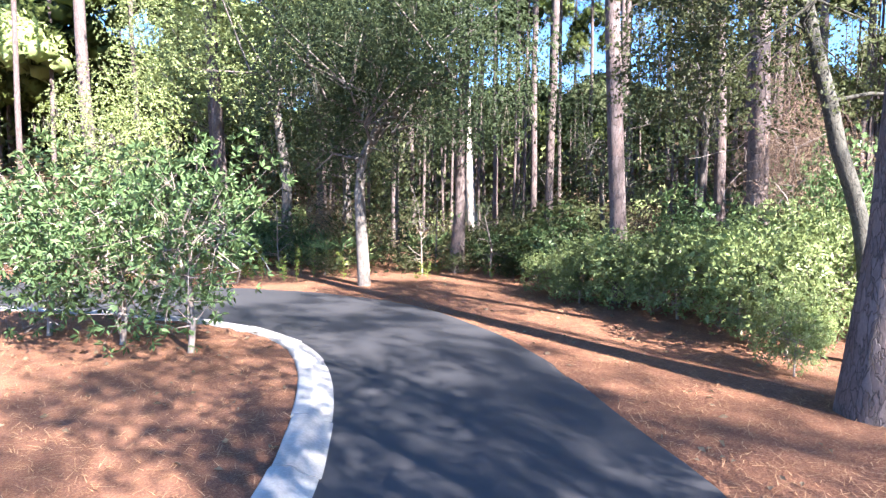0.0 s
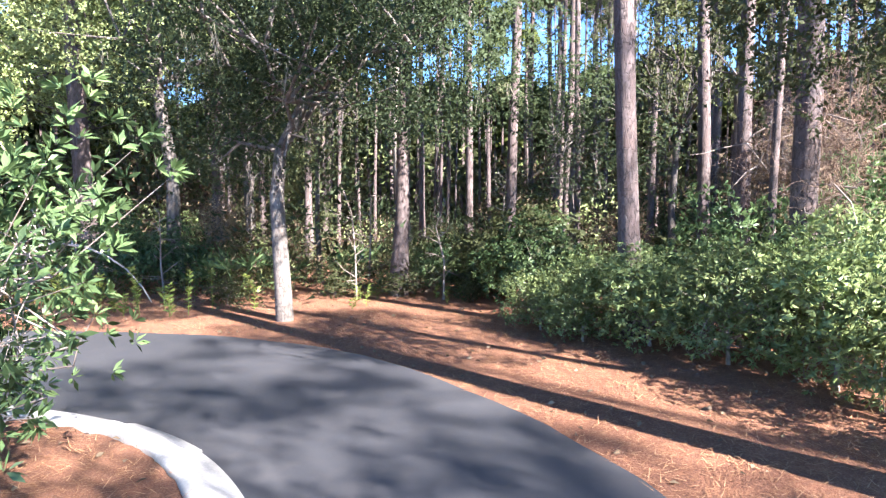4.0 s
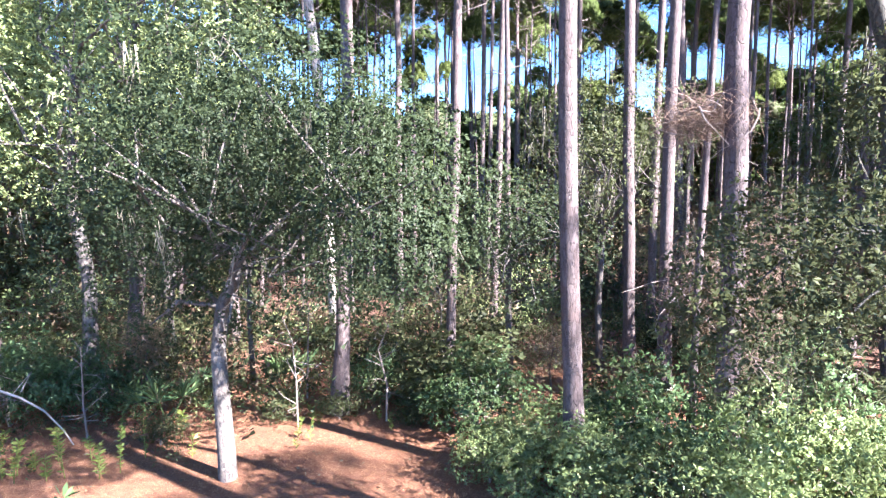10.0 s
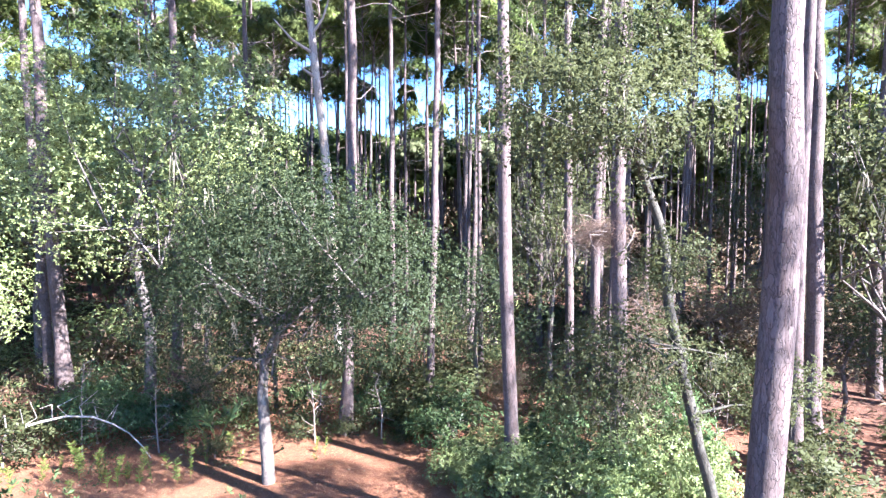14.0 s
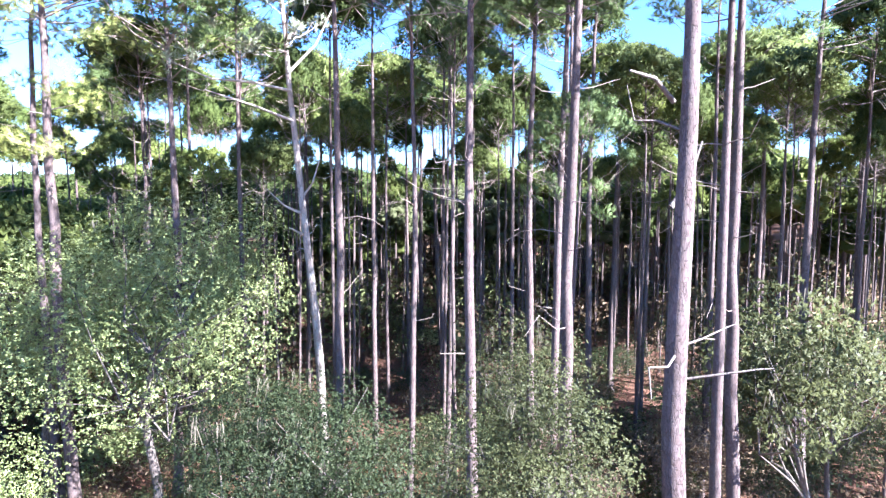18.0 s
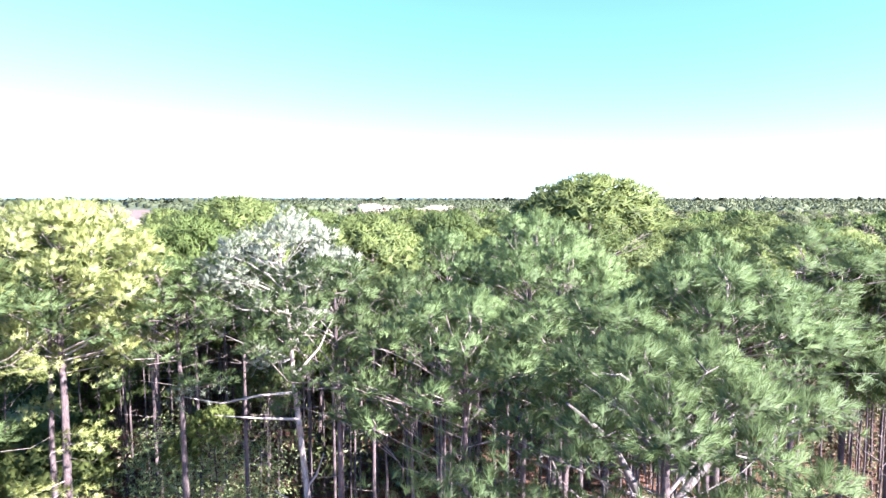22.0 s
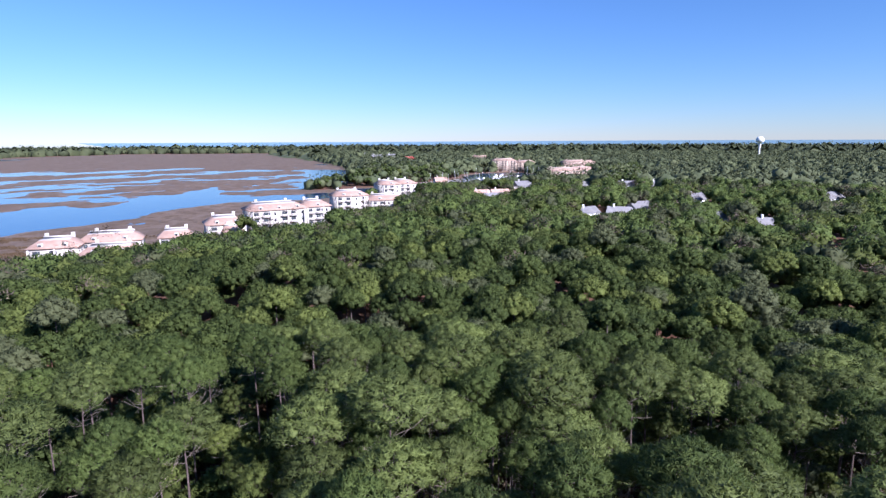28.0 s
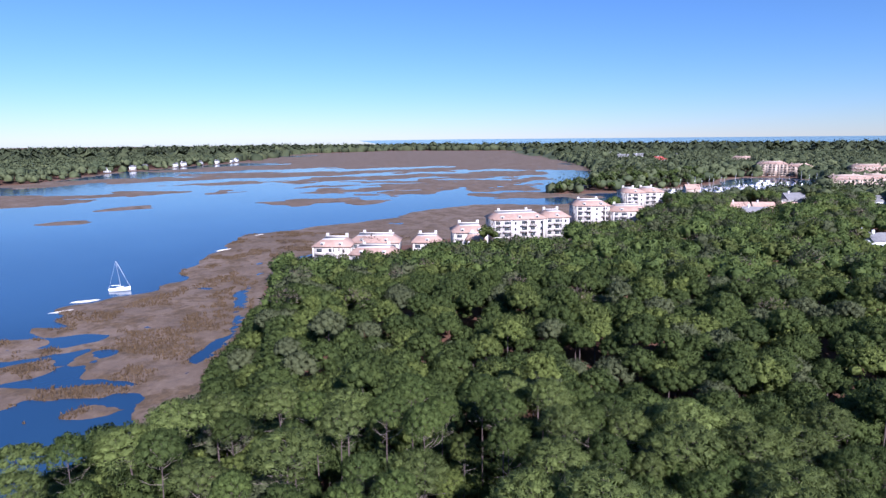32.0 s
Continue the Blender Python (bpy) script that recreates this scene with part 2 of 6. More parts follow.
def asphalt():
    m, nt, b = nodes_of("asphalt")
    co = position(nt)
    a, s, g = noise_node(nt, 0.5, 4, 0.6, co), noise_node(nt, 120, 2, 0.7, co), noise_node(nt, 7, 4, 0.6, co)
    col = ramp(nt, a.outputs["Fac"], [(0.3, (0.0226, 0.0244, 0.0296)), (0.75, (0.0435, 0.0435, 0.0478))])
    col = mixed(nt, 0.3, col, ramp(nt, s.outputs["Fac"], [(0.35, (0.0122, 0.0122, 0.0157)), (0.75, (0.087, 0.0844, 0.0835))]))
    col = mixed(nt, 0.2, col, ramp(nt, g.outputs["Fac"], [(0.45, (0.0348, 0.0348, 0.0391)), (0.8, (0.104, 0.087, 0.074))]))
    nt.links.new(col, b.inputs["Base Color"])
    b.inputs["Roughness"].default_value = 0.62
    bump(nt, b, s.outputs["Fac"], 0.5, 0.006)
    return m


def ground_mat():
    """Pine straw on the dry land, brown marsh grass and mud below it."""
    m, nt, b = nodes_of("pine_straw_ground")
    co = position(nt)
    sep = nt.nodes.new("ShaderNodeSeparateXYZ")
    nt.links.new(co, sep.inputs["Vector"])
    n1, n2, n3 = noise_node(nt, 0.35, 5, 0.65, co), noise_node(nt, 5, 6, 0.75, co), noise_node(nt, 55, 4, 0.7, co)
    straw = ramp(nt, n2.outputs["Fac"], [(0.28, (0.0568, 0.0168, 0.00809)), (0.5, (0.208, 0.0799, 0.0367)), (0.74, (0.445, 0.207, 0.103))])
    straw = mixed(nt, 0.55, straw, ramp(nt, n3.outputs["Fac"], [(0.3, (0.034, 0.0112, 0.00588)), (0.5, (0.208, 0.0799, 0.0367)), (0.72, (0.568, 0.296, 0.155))]))
    straw = mixed(nt, 0.25, straw, ramp(nt, n1.outputs["Fac"], [(0.35, (0.0804, 0.0263, 0.0125)), (0.7, (0.304, 0.128, 0.0588))]))
    # the straw blends into a darker brown between 13 and 24 m out
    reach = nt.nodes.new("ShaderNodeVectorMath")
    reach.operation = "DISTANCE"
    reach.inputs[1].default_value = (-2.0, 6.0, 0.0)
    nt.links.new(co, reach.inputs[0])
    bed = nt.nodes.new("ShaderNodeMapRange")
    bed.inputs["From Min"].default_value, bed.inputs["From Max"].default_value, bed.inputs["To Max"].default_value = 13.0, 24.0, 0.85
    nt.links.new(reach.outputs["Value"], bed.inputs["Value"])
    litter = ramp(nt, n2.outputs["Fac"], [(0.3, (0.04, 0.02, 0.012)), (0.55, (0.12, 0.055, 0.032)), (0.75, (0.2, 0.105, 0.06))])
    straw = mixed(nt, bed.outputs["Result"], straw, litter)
    m1, m2 = noise_node(nt, 0.03, 5, 0.6, co), noise_node(nt, 0.5, 5, 0.7, co)
    marsh = ramp(nt, m1.outputs["Fac"], [(0.35, (0.088, 0.0624, 0.0448)), (0.5, (0.144, 0.104, 0.0784)), (0.66, (0.2, 0.152, 0.12))])
    marsh = mixed(nt, 0.4, marsh, ramp(nt, m2.outputs["Fac"], [(0.3, (0.06, 0.04, 0.024)), (0.5, (0.128, 0.08, 0.048)), (0.72, (0.24, 0.172, 0.112))]))
    m3 = noise_node(nt, 0.11, 6, 0.7, co)
    grass = ramp(nt, m2.outputs["Fac"], [(0.3, (0.048, 0.0304, 0.016)), (0.55, (0.108, 0.068, 0.036)), (0.75, (0.168, 0.116, 0.068))])
    marsh = mixed(nt, ramp(nt, m3.outputs["Fac"], [(0.44, (0, 0, 0)), (0.53, (1, 1, 1))]), grass, marsh)
    low = nt.nodes.new("ShaderNodeMapRange")
    low.inputs["From Min"].default_value, low.inputs["From Max"].default_value = -0.35, -0.15
    nt.links.new(sep.outputs["Z"], low.inputs["Value"])
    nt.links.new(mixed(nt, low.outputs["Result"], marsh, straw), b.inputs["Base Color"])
    b.inputs["Roughness"].default_value = 0.95
    bump(nt, b, n3.outputs["Fac"], 1.0, 0.05)
    return m


def water_mat():
    m, nt, b = nodes_of("creek_water")
    co = position(nt)
    w, r = noise_node(nt, 0.9, 4, 0.6, co), noise_node(nt, 0.012, 3, 0.5, co)
    nt.links.new(ramp(nt, r.outputs["Fac"], [(0.35, (0.010, 0.035, 0.085)), (0.65, (0.020, 0.060, 0.125))]), b.inputs["Base Color"])
    b.inputs["Roughness"].default_value, b.inputs["IOR"].default_value = 0.12, 1.33
    bump(nt, b, w.outputs["Fac"], 0.25, 0.05)
    return m


ASPHALT, GROUND, WATER = asphalt(), ground_mat(), water_mat()


# ---- mesh helpers ----
rng = np.random.default_rng(11)


class Geo:
    """Triangles gathered piece by piece."""

    def __init__(self):
        self.v, self.f, self.n, self.nrm = [], [], 0, []

    def add(self, v, f, nrm=None):
        v, f = np.asarray(v, float).reshape(-1, 3), np.asarray(f, int).reshape(-1, 3)
        self.v.append(v)
        self.f.append(f + self.n)
        self.n += len(v)
        if nrm is not None:
            self.nrm.append(np.asarray(nrm, float).reshape(-1, 3))
        return self

    def quads(self, v, q):
        q = np.asarray(q, int).reshape(-1, 4)
        return self.add(v, np.concatenate([q[:, [0, 1, 2]], q[:, [0, 2, 3]]]))

    def arrays(self):
        return np.concatenate(self.v), np.concatenate(self.f)

    def normals(self):
        return np.concatenate(self.nrm) if self.nrm and sum(map(len, self.nrm)) == self.n else None

    def mesh(self, name, mat, smooth=False):
        return to_mesh(name, *self.arrays(), mat, smooth, self.normals())


def facing(v, f, n):
    """The triangles turned so that each looks the way its leaf does."""
    a, b, c = v[f[:, 0]], v[f[:, 1]], v[f[:, 2]]
    back = (np.cross(b - a, c - a) * n[f[:, 0]]).sum(1) < 0
    f = f.copy()
    f[back] = f[back][:, ::-1]
    return f


def to_mesh(name, v, f, mat, smooth=False, normals=None):
    if normals is not None:
        f = facing(v, f, normals)
    me = bpy.data.meshes.new(name)
    me.vertices.add(len(v))
    me.vertices.foreach_set("co", np.ascontiguousarray(v, dtype=np.float32).ravel())
    me.loops.add(3 * len(f))
    me.loops.foreach_set("vertex_index", np.ascontiguousarray(f, dtype=np.int32).ravel())
    me.polygons.add(len(f))
    me.polygons.foreach_set("loop_start", np.arange(0, 3 * len(f), 3, dtype=np.int32))
    if smooth:
        me.polygons.foreach_set("use_smooth", np.ones(len(f), dtype=bool))
    me.update(calc_edges=True)
    if normals is not None:
        me.normals_split_custom_set_from_vertices(normals.astype(np.float32))
    me.materials.append(mat)
    return me


def part(name, geo, mat, parent, label="", smooth=False):
    ob = new(name, geo.mesh(name, mat, smooth) if isinstance(geo, Geo) else geo)
    ob.parent = parent
    return tagged(ob, label) if label else ob


def thing(name, label, category, group="", kind="", at=None):
    ob = tagged(new(name), label, category, group, kind)
    if at is not None:
        ob.matrix_basis = at
    return ob


def unit(a):
    return a / np.maximum(np.linalg.norm(a, axis=-1, keepdims=True), 1e-9)


def rand_dirs(n, r=None):
    return unit((r or rng).normal(size=(n, 3)))


def tube(geo, pts, radii, sides=8, cap=True):
    """A bent, tapering round bar through the points."""
    pts, radii = np.asarray(pts, float), np.broadcast_to(np.asarray(radii, float), (len(pts),))
    d = unit(np.gradient(pts, axis=0))
    ref = np.where(np.abs(d[:, 2:3]) > 0.8, [[1.0, 0, 0]], [[0, 0, 1.0]])
    a = unit(np.cross(d, ref))
    for i in range(1, len(a)):
        w = a[i - 1] - d[i] * (a[i - 1] @ d[i])
        a[i] = w / max(np.linalg.norm(w), 1e-9)
    b = np.cross(d, a)
    ang = np.linspace(0, 2 * np.pi, sides, endpoint=False)
    ring = pts[:, None] + radii[:, None, None] * (np.cos(ang)[None, :, None] * a[:, None] + np.sin(ang)[None, :, None] * b[:, None])
    v = ring.reshape(-1, 3)
    i, j = np.meshgrid(np.arange(len(pts) - 1), np.arange(sides), indexing="ij")
    k = (j + 1) % sides
    q = np.stack([i * sides + j, i * sides + k, (i + 1) * sides + k, (i + 1) * sides + j], -1).reshape(-1, 4)
    n = geo.n
    geo.quads(v, q)
    if cap:
        m = (len(pts) - 1) * sides
        geo.add(np.concatenate([v[m:], pts[-1:]]), [[s, (s + 1) % sides, sides] for s in range(sides)])
    return geo


def box(geo, x0, y0, z0, x1, y1, z1):
    v = [(x, y, z) for z in (z0, z1) for y in (y0, y1) for x in (x0, x1)]
    return geo.quads(v, [(0, 2, 3, 1), (4, 5, 7, 6), (0, 1, 5, 4), (2, 6, 7, 3), (0, 4, 6, 2), (1, 3, 7, 5)])


def leaves(geo, c, d, length, width, fold=0.18, r=None, out=None):
    """One folded diamond leaf at each place c, pointing along d."""
    r = r or rng
    n = len(c)
    L = length * r.uniform(0.7, 1.25, (n, 1))
    s = unit(np.cross(d, rand_dirs(n, r)))
    up = np.cross(s, d)
    up = up * np.where(up[:, 2:3] < 0, -1, 1)
    mid = c + d * L * 0.5
    w = s * width * 0.5 * (L / length)
    lift = up * fold * width
    v = np.stack([c, mid + w + lift, c + d * L, mid - w + lift], 1).reshape(-1, 3)
    base = np.arange(n)[:, None] * 4
    f = np.concatenate([base + [0, 1, 2], base + [0, 2, 3]])
    nrm = None if out is None else np.repeat(unit(out * 0.8 + up * 0.55 + [0, 0, 0.15]), 4, 0)
    return geo.add(v, f, nrm)


def tufts(geo, c, axis, n, length, width, r=None, spread=(0.25, 1.15), out=None):
    """Brushes of needles: n thin blades fanning from each place c round its axis."""
    r = r or rng
    m = len(c)
    ax = np.repeat(axis, n, 0)
    base = np.repeat(c, n, 0)
    side = unit(np.cross(ax, rand_dirs(m * n, r)))
    ang = r.uniform(*spread, (m * n, 1))
    d = ax * np.cos(ang) + side * np.sin(ang)
    L = length * r.uniform(0.7, 1.2, (m * n, 1))
    w = unit(np.cross(d, rand_dirs(m * n, r))) * width * 0.5
    base = base + ax * length * r.uniform(-0.25, 0.25, (m * n, 1))
    v = np.stack([base - w, base + w, base + d * L], 1).reshape(-1, 3)
    nrm = None if out is None else np.repeat(unit(np.repeat(out, n, 0) * 1.0 + d * 0.3 + [0, 0, 0.25]), 3, 0)
    return geo.add(v, np.arange(3 * m * n).reshape(-1, 3), nrm)


def blob(geo, c, size, r, rows=5, cols=8):
    """A rough closed lump of inner foliage."""
    th, ph = np.linspace(0, np.pi, rows + 1), np.linspace(0, 2 * np.pi, cols, endpoint=False)
    t, p = np.meshgrid(th, ph, indexing="ij")
    k = r.uniform(0.7, 1.15, t.shape)
    v = np.stack([np.sin(t) * np.cos(p), np.sin(t) * np.sin(p), np.cos(t)], -1) * k[..., None] * size + c
    i_, j_ = np.meshgrid(np.arange(rows), np.arange(cols), indexing="ij")
    n_ = (j_ + 1) % cols
    q = np.stack([i_ * cols + j_, (i_ + 1) * cols + j_, (i_ + 1) * cols + n_, i_ * cols + n_], -1).reshape(-1, 4)
    v = v.reshape(-1, 3)
    geo.add(v, np.concatenate([q[:, [0, 1, 2]], q[:, [0, 2, 3]]]), unit(unit(v - c) + rand_dirs(len(v), r) * 0.55))


def dome_crown(geo, r, mid, R, h, lumps, n, size, wide=0.5, core=0.8, clump=None):
    """A rounded crown of overlapping leafy lumps, shingled with short blades over darker inner foliage."""
    u = (np.arange(lumps) + 0.5) / lumps
    az = np.arange(lumps) * 2.4 + r.uniform(0, 6)
    up = 1.0 - 1.12 * u
    out = np.stack([np.sqrt(1 - up ** 2) * np.cos(az), np.sqrt(1 - up ** 2) * np.sin(az), up], 1)
    mids = out * [R * 0.76, R * 0.76, h * 0.76] * r.uniform(0.84, 1.1, (lumps, 1)) + mid
    rad = R * r.uniform(0.29, 0.42, lumps) * math.sqrt(18 / lumps) if clump is None else R * clump * r.uniform(0.75, 1.3, lumps)
    k = r.integers(0, lumps, n)
    d = unit(rand_dirs(n, r) + out[k] * 0.55 + [0, 0, 0.42])
    c = mids[k] + d * rad[k][:, None] * r.uniform(0.8, 1.06, (n, 1)) * [1, 1, 0.8]
    ax = unit(unit(np.cross(d, rand_dirs(n, r))) * 0.8 + d * 0.55 + [0, 0, 0.15])
    s = size * r.uniform(0.7, 1.3, (n, 1))
    w = unit(np.cross(ax, d)) * s * wide * 0.5
    c = c - ax * s * 0.3
    geo.add(np.stack([c - w, c + w, c + ax * s], 1).reshape(-1, 3), np.arange(3 * n).reshape(-1, 3), np.repeat(unit(d + out[k] * 0.3 + rand_dirs(n, r) * 0.5), 3, 0))
    for m_, s_, o_ in zip(mids, rad, out) if core else ():
        if clump and o_[2] < 0.3:
            continue
        blob(geo, m_ - [0, 0, 0.1 * s_], np.array([1, 1, 0.78]) * s_ * core, r, 3, 6)


# ---- pines ----
def pine_parts(seed, H=24.0, r0=0.2, R=3.2, crown=7.5, limbs=12, nlobes=9, tuft_n=34, blades=8, length=0.40, width=0.075, dome=0, stubs=6, low=0):
    """Trunk, limbs and needle brushes of a tall pine with a bare stem."""
    r = np.random.default_rng(seed)
    trunk, wood, green = Geo(), Geo(), Geo()
    z = np.linspace(0, 1, 13)
    bend = r.normal(0, 0.16, 2)
    wob = np.cumsum(r.normal(0, 0.035, (13, 2)), 0)
    px = bend[0] * np.sin(z * 3.0) + wob[:, 0] - wob[0, 0]
    py = bend[1] * np.sin(z * 2.6) + wob[:, 1] - wob[0, 1]
    stem = np.stack([px, py, z * (H - 1.6)], 1)
    stem[0, 2] = -0.15
    rad = r0 * (1.22 - 0.22 * np.minimum(1, z * 12)) * (1 - 0.72 * z ** 1.5)
    rad[0] *= 1.25
    tube(trunk, stem, rad, 10)

    def at(h):
        return np.array([np.interp(h, stem[:, 2], stem[:, k]) for k in range(3)])

    lobes = []
    for k in range(nlobes):
        u = (k + 0.5) / nlobes
        az = k * 2.4 + r.uniform(-0.35, 0.35)
        rr = R * 0.84 * math.sqrt(u) * r.uniform(0.9, 1.1)
        lobes.append((rr * np.cos(az), rr * np.sin(az), H - 0.5 - crown * 0.46 * u ** 1.3 * r.uniform(0.8, 1.2) - r.uniform(0, 0.5), R * r.uniform(0.18, 0.28)))
    for k in range(nlobes // 3):
        az, rr = r.uniform(0, 6.28), R * r.uniform(0.35, 0.95)
        lobes.append((rr * np.cos(az), rr * np.sin(az), H - crown * r.uniform(0.55, 1.15), R * r.uniform(0.15, 0.22)))
    top = at(H - 1.6)
    for lx, ly, lz, lr_ in lobes:
        mid = np.array([lx + top[0], ly + top[1], lz])
        h = max(H - crown - 0.8, lz - r.uniform(0.4, 1.3) - 0.22 * np.hypot(lx, ly))
        p0 = at(min(h, H - 2.2))
        knee = p0 + (mid - p0) * 0.55 + r.normal(0, 0.18, 3) + [0, 0, -0.15]
        end = mid - [0, 0, 0.12 * lr_]
        tube(wood, [p0, knee, end], np.array([0.2, 0.13, 0.06] if r.random() < 0.3 else [0.08, 0.06, 0.04]) * r0, 5, False)
        for _ in range(2):
            e = mid + rand_dirs(1, r)[0] * [1, 1, 0.4] * lr_ * 0.72
            q = knee + (end - knee) * r.uniform(0.1, 0.9)
            tube(wood, [q, (q + e) / 2 + r.normal(0, 0.06, 3), e], np.array([0.11, 0.08, 0.03]) * r0, 3, False)
        if dome:
            continue
        n = max(8, int(tuft_n * lr_ ** 1.5))
        up = unit(rand_dirs(n, r) + [0, 0, 0.22])
        wave = 1 + 0.16 * np.sin(up[:, :1] * 5 + lx) * np.cos(up[:, 1:2] * 6 + ly)
        c = mid + up * lr_ * r.uniform(0.4, 0.85, (n, 1)) * wave * [1, 1, 0.58]
        up = unit(c - mid)
        axis = unit(up * 0.9 + rand_dirs(len(c), r) * 0.5 + [0, 0, 0.45])
        tufts(green, c, axis, blades, length, width, r, (0.08, 0.85), up)
    if dome:
        dome_crown(green, r, np.array([top[0], top[1], H - crown * 0.5]), R, crown * 0.5, int(nlobes * 1.6), dome, length, width, 0.68, 0.22)
    for k in range(stubs):
        h = r.uniform(0.35, 0.68) * H
        az = r.uniform(0, 6.28)
        out = np.array([np.cos(az), np.sin(az), r.uniform(-0.1, 0.45)])
        s = r.uniform(0.4, 1.9)
        p = at(h)
        tube(wood, [p, p + out * s * 0.4 + r.normal(0, 0.06, 3), p + out * s * 0.75 + r.normal(0, 0.1, 3), p + out * s + [0, 0, r.uniform(-0.5, 0.5)]], [0.12 * r0, 0.09 * r0, 0.06 * r0, 0.03 * r0], 4, False)
    for k in range(low):
        h = r.uniform(0.56, 0.82) * H
        az = r.uniform(0, 6.28)
        out = np.array([np.cos(az), np.sin(az), 0.15])
        s = r.uniform(1.0, 2.0)
        p = at(h)
        tube(wood, [p, p + out * s], [0.12 * r0, 0.05 * r0], 4, False)
        c = p + out * s + r.normal(0, 0.5, (40, 3)) * [1, 1, 0.5]
        tufts(green, c, unit(out + rand_dirs(40, r) * 0.6 + [0, 0, 0.4]), blades, length, width, r, (0.25, 1.15), unit(c - (p + out * s - [0, 0, 0.3])))
    return trunk, wood, green


def pine(name, label, seed, needle=None, wood_mat=None, trunk_mat=None, **kw):
    t, w, g = pine_parts(seed, **kw)
    root = thing(name, label, "pine tree", "pines of the wood")
    part("trunk", t, trunk_mat or BARK, root, "", True)
    tagged(part("branchwork", w, wood_mat or TWIG, root, "bare grey limbs"), kind="stuff")
    tagged(part("crown", g, needle or NEEDLE, root, "brushes of green needles"), kind="stuff")
    return root


def placed(x, y, s=1.0, turn=0.0, tilt=(0, 0), z=0.0, sz=None):
    return pose(x, y, z, tilt[0], tilt[1], turn) @ Matrix.Diagonal((s, s, sz or s, 1))


# ---- ground, water, road ----
FOREST_EDGE = [
    (-60, -900), (-86, -60), (-87, 41), (-82, 60), (-78, 72), (-81, 86), (-87, 98), (-94, 112), (-101, 131), (-118, 164), (-138, 198), (-140, 224), (-134, 255), (-110, 275),
    (-95, 291), (-76, 323), (-53, 362), (-28, 395), (-22, 433), (-13.8, 484), (11, 505), (42, 519), (60, 534), (124, 595), (173, 641), (197, 699), (212, 800), (182, 838), (140, 832), (112, 780),
    (99, 730), (73, 675), (32, 627), (-3.3, 599), (-41, 574), (-64, 557), (-73, 586), (-45, 669), (-37, 797), (-54, 953), (-82, 1113), (-163, 1430), (-359, 2112), (-430, 2380), (-960, 2380),
    (-1130, 1900), (-905, 1330), (-868, 1130), (-842, 900), (-820, 780), (-725, 575), (-760, 300), (-900, 0), (-1000, -900)]
MARSH_EDGE = [
    (-70, -900), (-92, -60), (-94, 30), (-95, 56), (-93, 76), (-95, 92), (-108, 101), (-128, 104), (-138, 112), (-139, 124), (-153, 130), (-166, 131), (-171, 138), (-175, 165), (-167, 183), (-184, 213),
    (-190, 240), (-203, 279), (-190, 315), (-166, 350), (-145, 429), (-103, 470), (-41, 491), (-13.8, 501)]
ISLES = [
    (-238, 464, 49, 9.7, 22), (-396, 511, 17.7, 5.5, 60), (-360, 300, 15.3, 4.4, 50), (-387, 378, 24, 6.6, 45), (-490, 477, 52, 11.2, 40), (-529, 372, 74, 15.8, 35),
    (-230, 648, 119, 16.2, 52), (-201, 574, 75, 11.8, 55), (-159, 650, 64, 10.7, 60), (-331, 773, 132, 14.4, 50), (-500, 797, 137, 25, 48), (-650, 650, 104, 21, 35),
    (-473, 630, 56, 9, 45), (-127, 734, 74, 14.9, 70), (-182, 864, 119, 24, 65), (-321, 978, 133, 22, 55), (-660, 1038, 177, 42, 40), (-83, 555, 48, 13.6, 35),
    (-329, 614, 39, 5.5, 40), (-271, 564, 43, 5.4, 45), (-736, 903, 107, 26, 35), (-232, 748, 65, 8.7, 60), (-392, 920, 79, 10.1, 50), (-195, 1103, 98, 66, 60),
    (-484, 1295, 277, 104, 45), (-640, 2000, 420, 300, 60), (-760, 1500, 190, 70, 50), (-574, 392, 80, 23, 35), (-713, 549, 70, 18.7, 30), (-283, 699, 44, 6.6, 40), (-365, 698, 55, 7.8, 50),
    (-116, 623, 42, 9.5, 60), (-602, 799, 81, 11.6, 40), (-443, 1070, 125, 18.2, 50), (-375, 1426, 217, 137, 60), (-779, 1439, 232, 110, 30), (-149, 106, 13, 2.6, 28), (-157, 122, 8, 2.2, 20), (-138, 101, 5, 1.8, 60), (-121, 83, 5, 2.6, 40), (-116, 90, 12, 2.8, 25), (-129, 87, 4, 1.6, 20), (-134, 94, 4, 1.6, 70), (-164, 104, 16, 3, 30), (-106, 82, 5, 1.6, 30)]


def inside(poly, x, y):
    res = np.zeros(x.shape, bool)
    for (x0, y0), (x1, y1) in zip(poly, poly[1:] + poly[:1]):
        if y0 != y1:
            res ^= ((y0 > y) != (y1 > y)) & (x < (x1 - x0) * (y - y0) / (y1 - y0) + x0)
    return res


def edge_dist(poly, x, y, closed=True):
    best = np.full(x.shape, 1e9)
    for (x0, y0), (x1, y1) in list(zip(poly, poly[1:])) + ([(poly[-1], poly[0])] if closed else []):
        dx, dy = x1 - x0, y1 - y0
        t = np.clip(((x - x0) * dx + (y - y0) * dy) / (dx * dx + dy * dy), 0, 1)
        best = np.minimum(best, np.hypot(x - x0 - t * dx, y - y0 - t * dy))
    return best


WET = FOREST_EDGE  # the closed outline of creek and marsh
FLATS = MARSH_EDGE + [(x, y) for x, y in FOREST_EDGE[:20]][::-1]


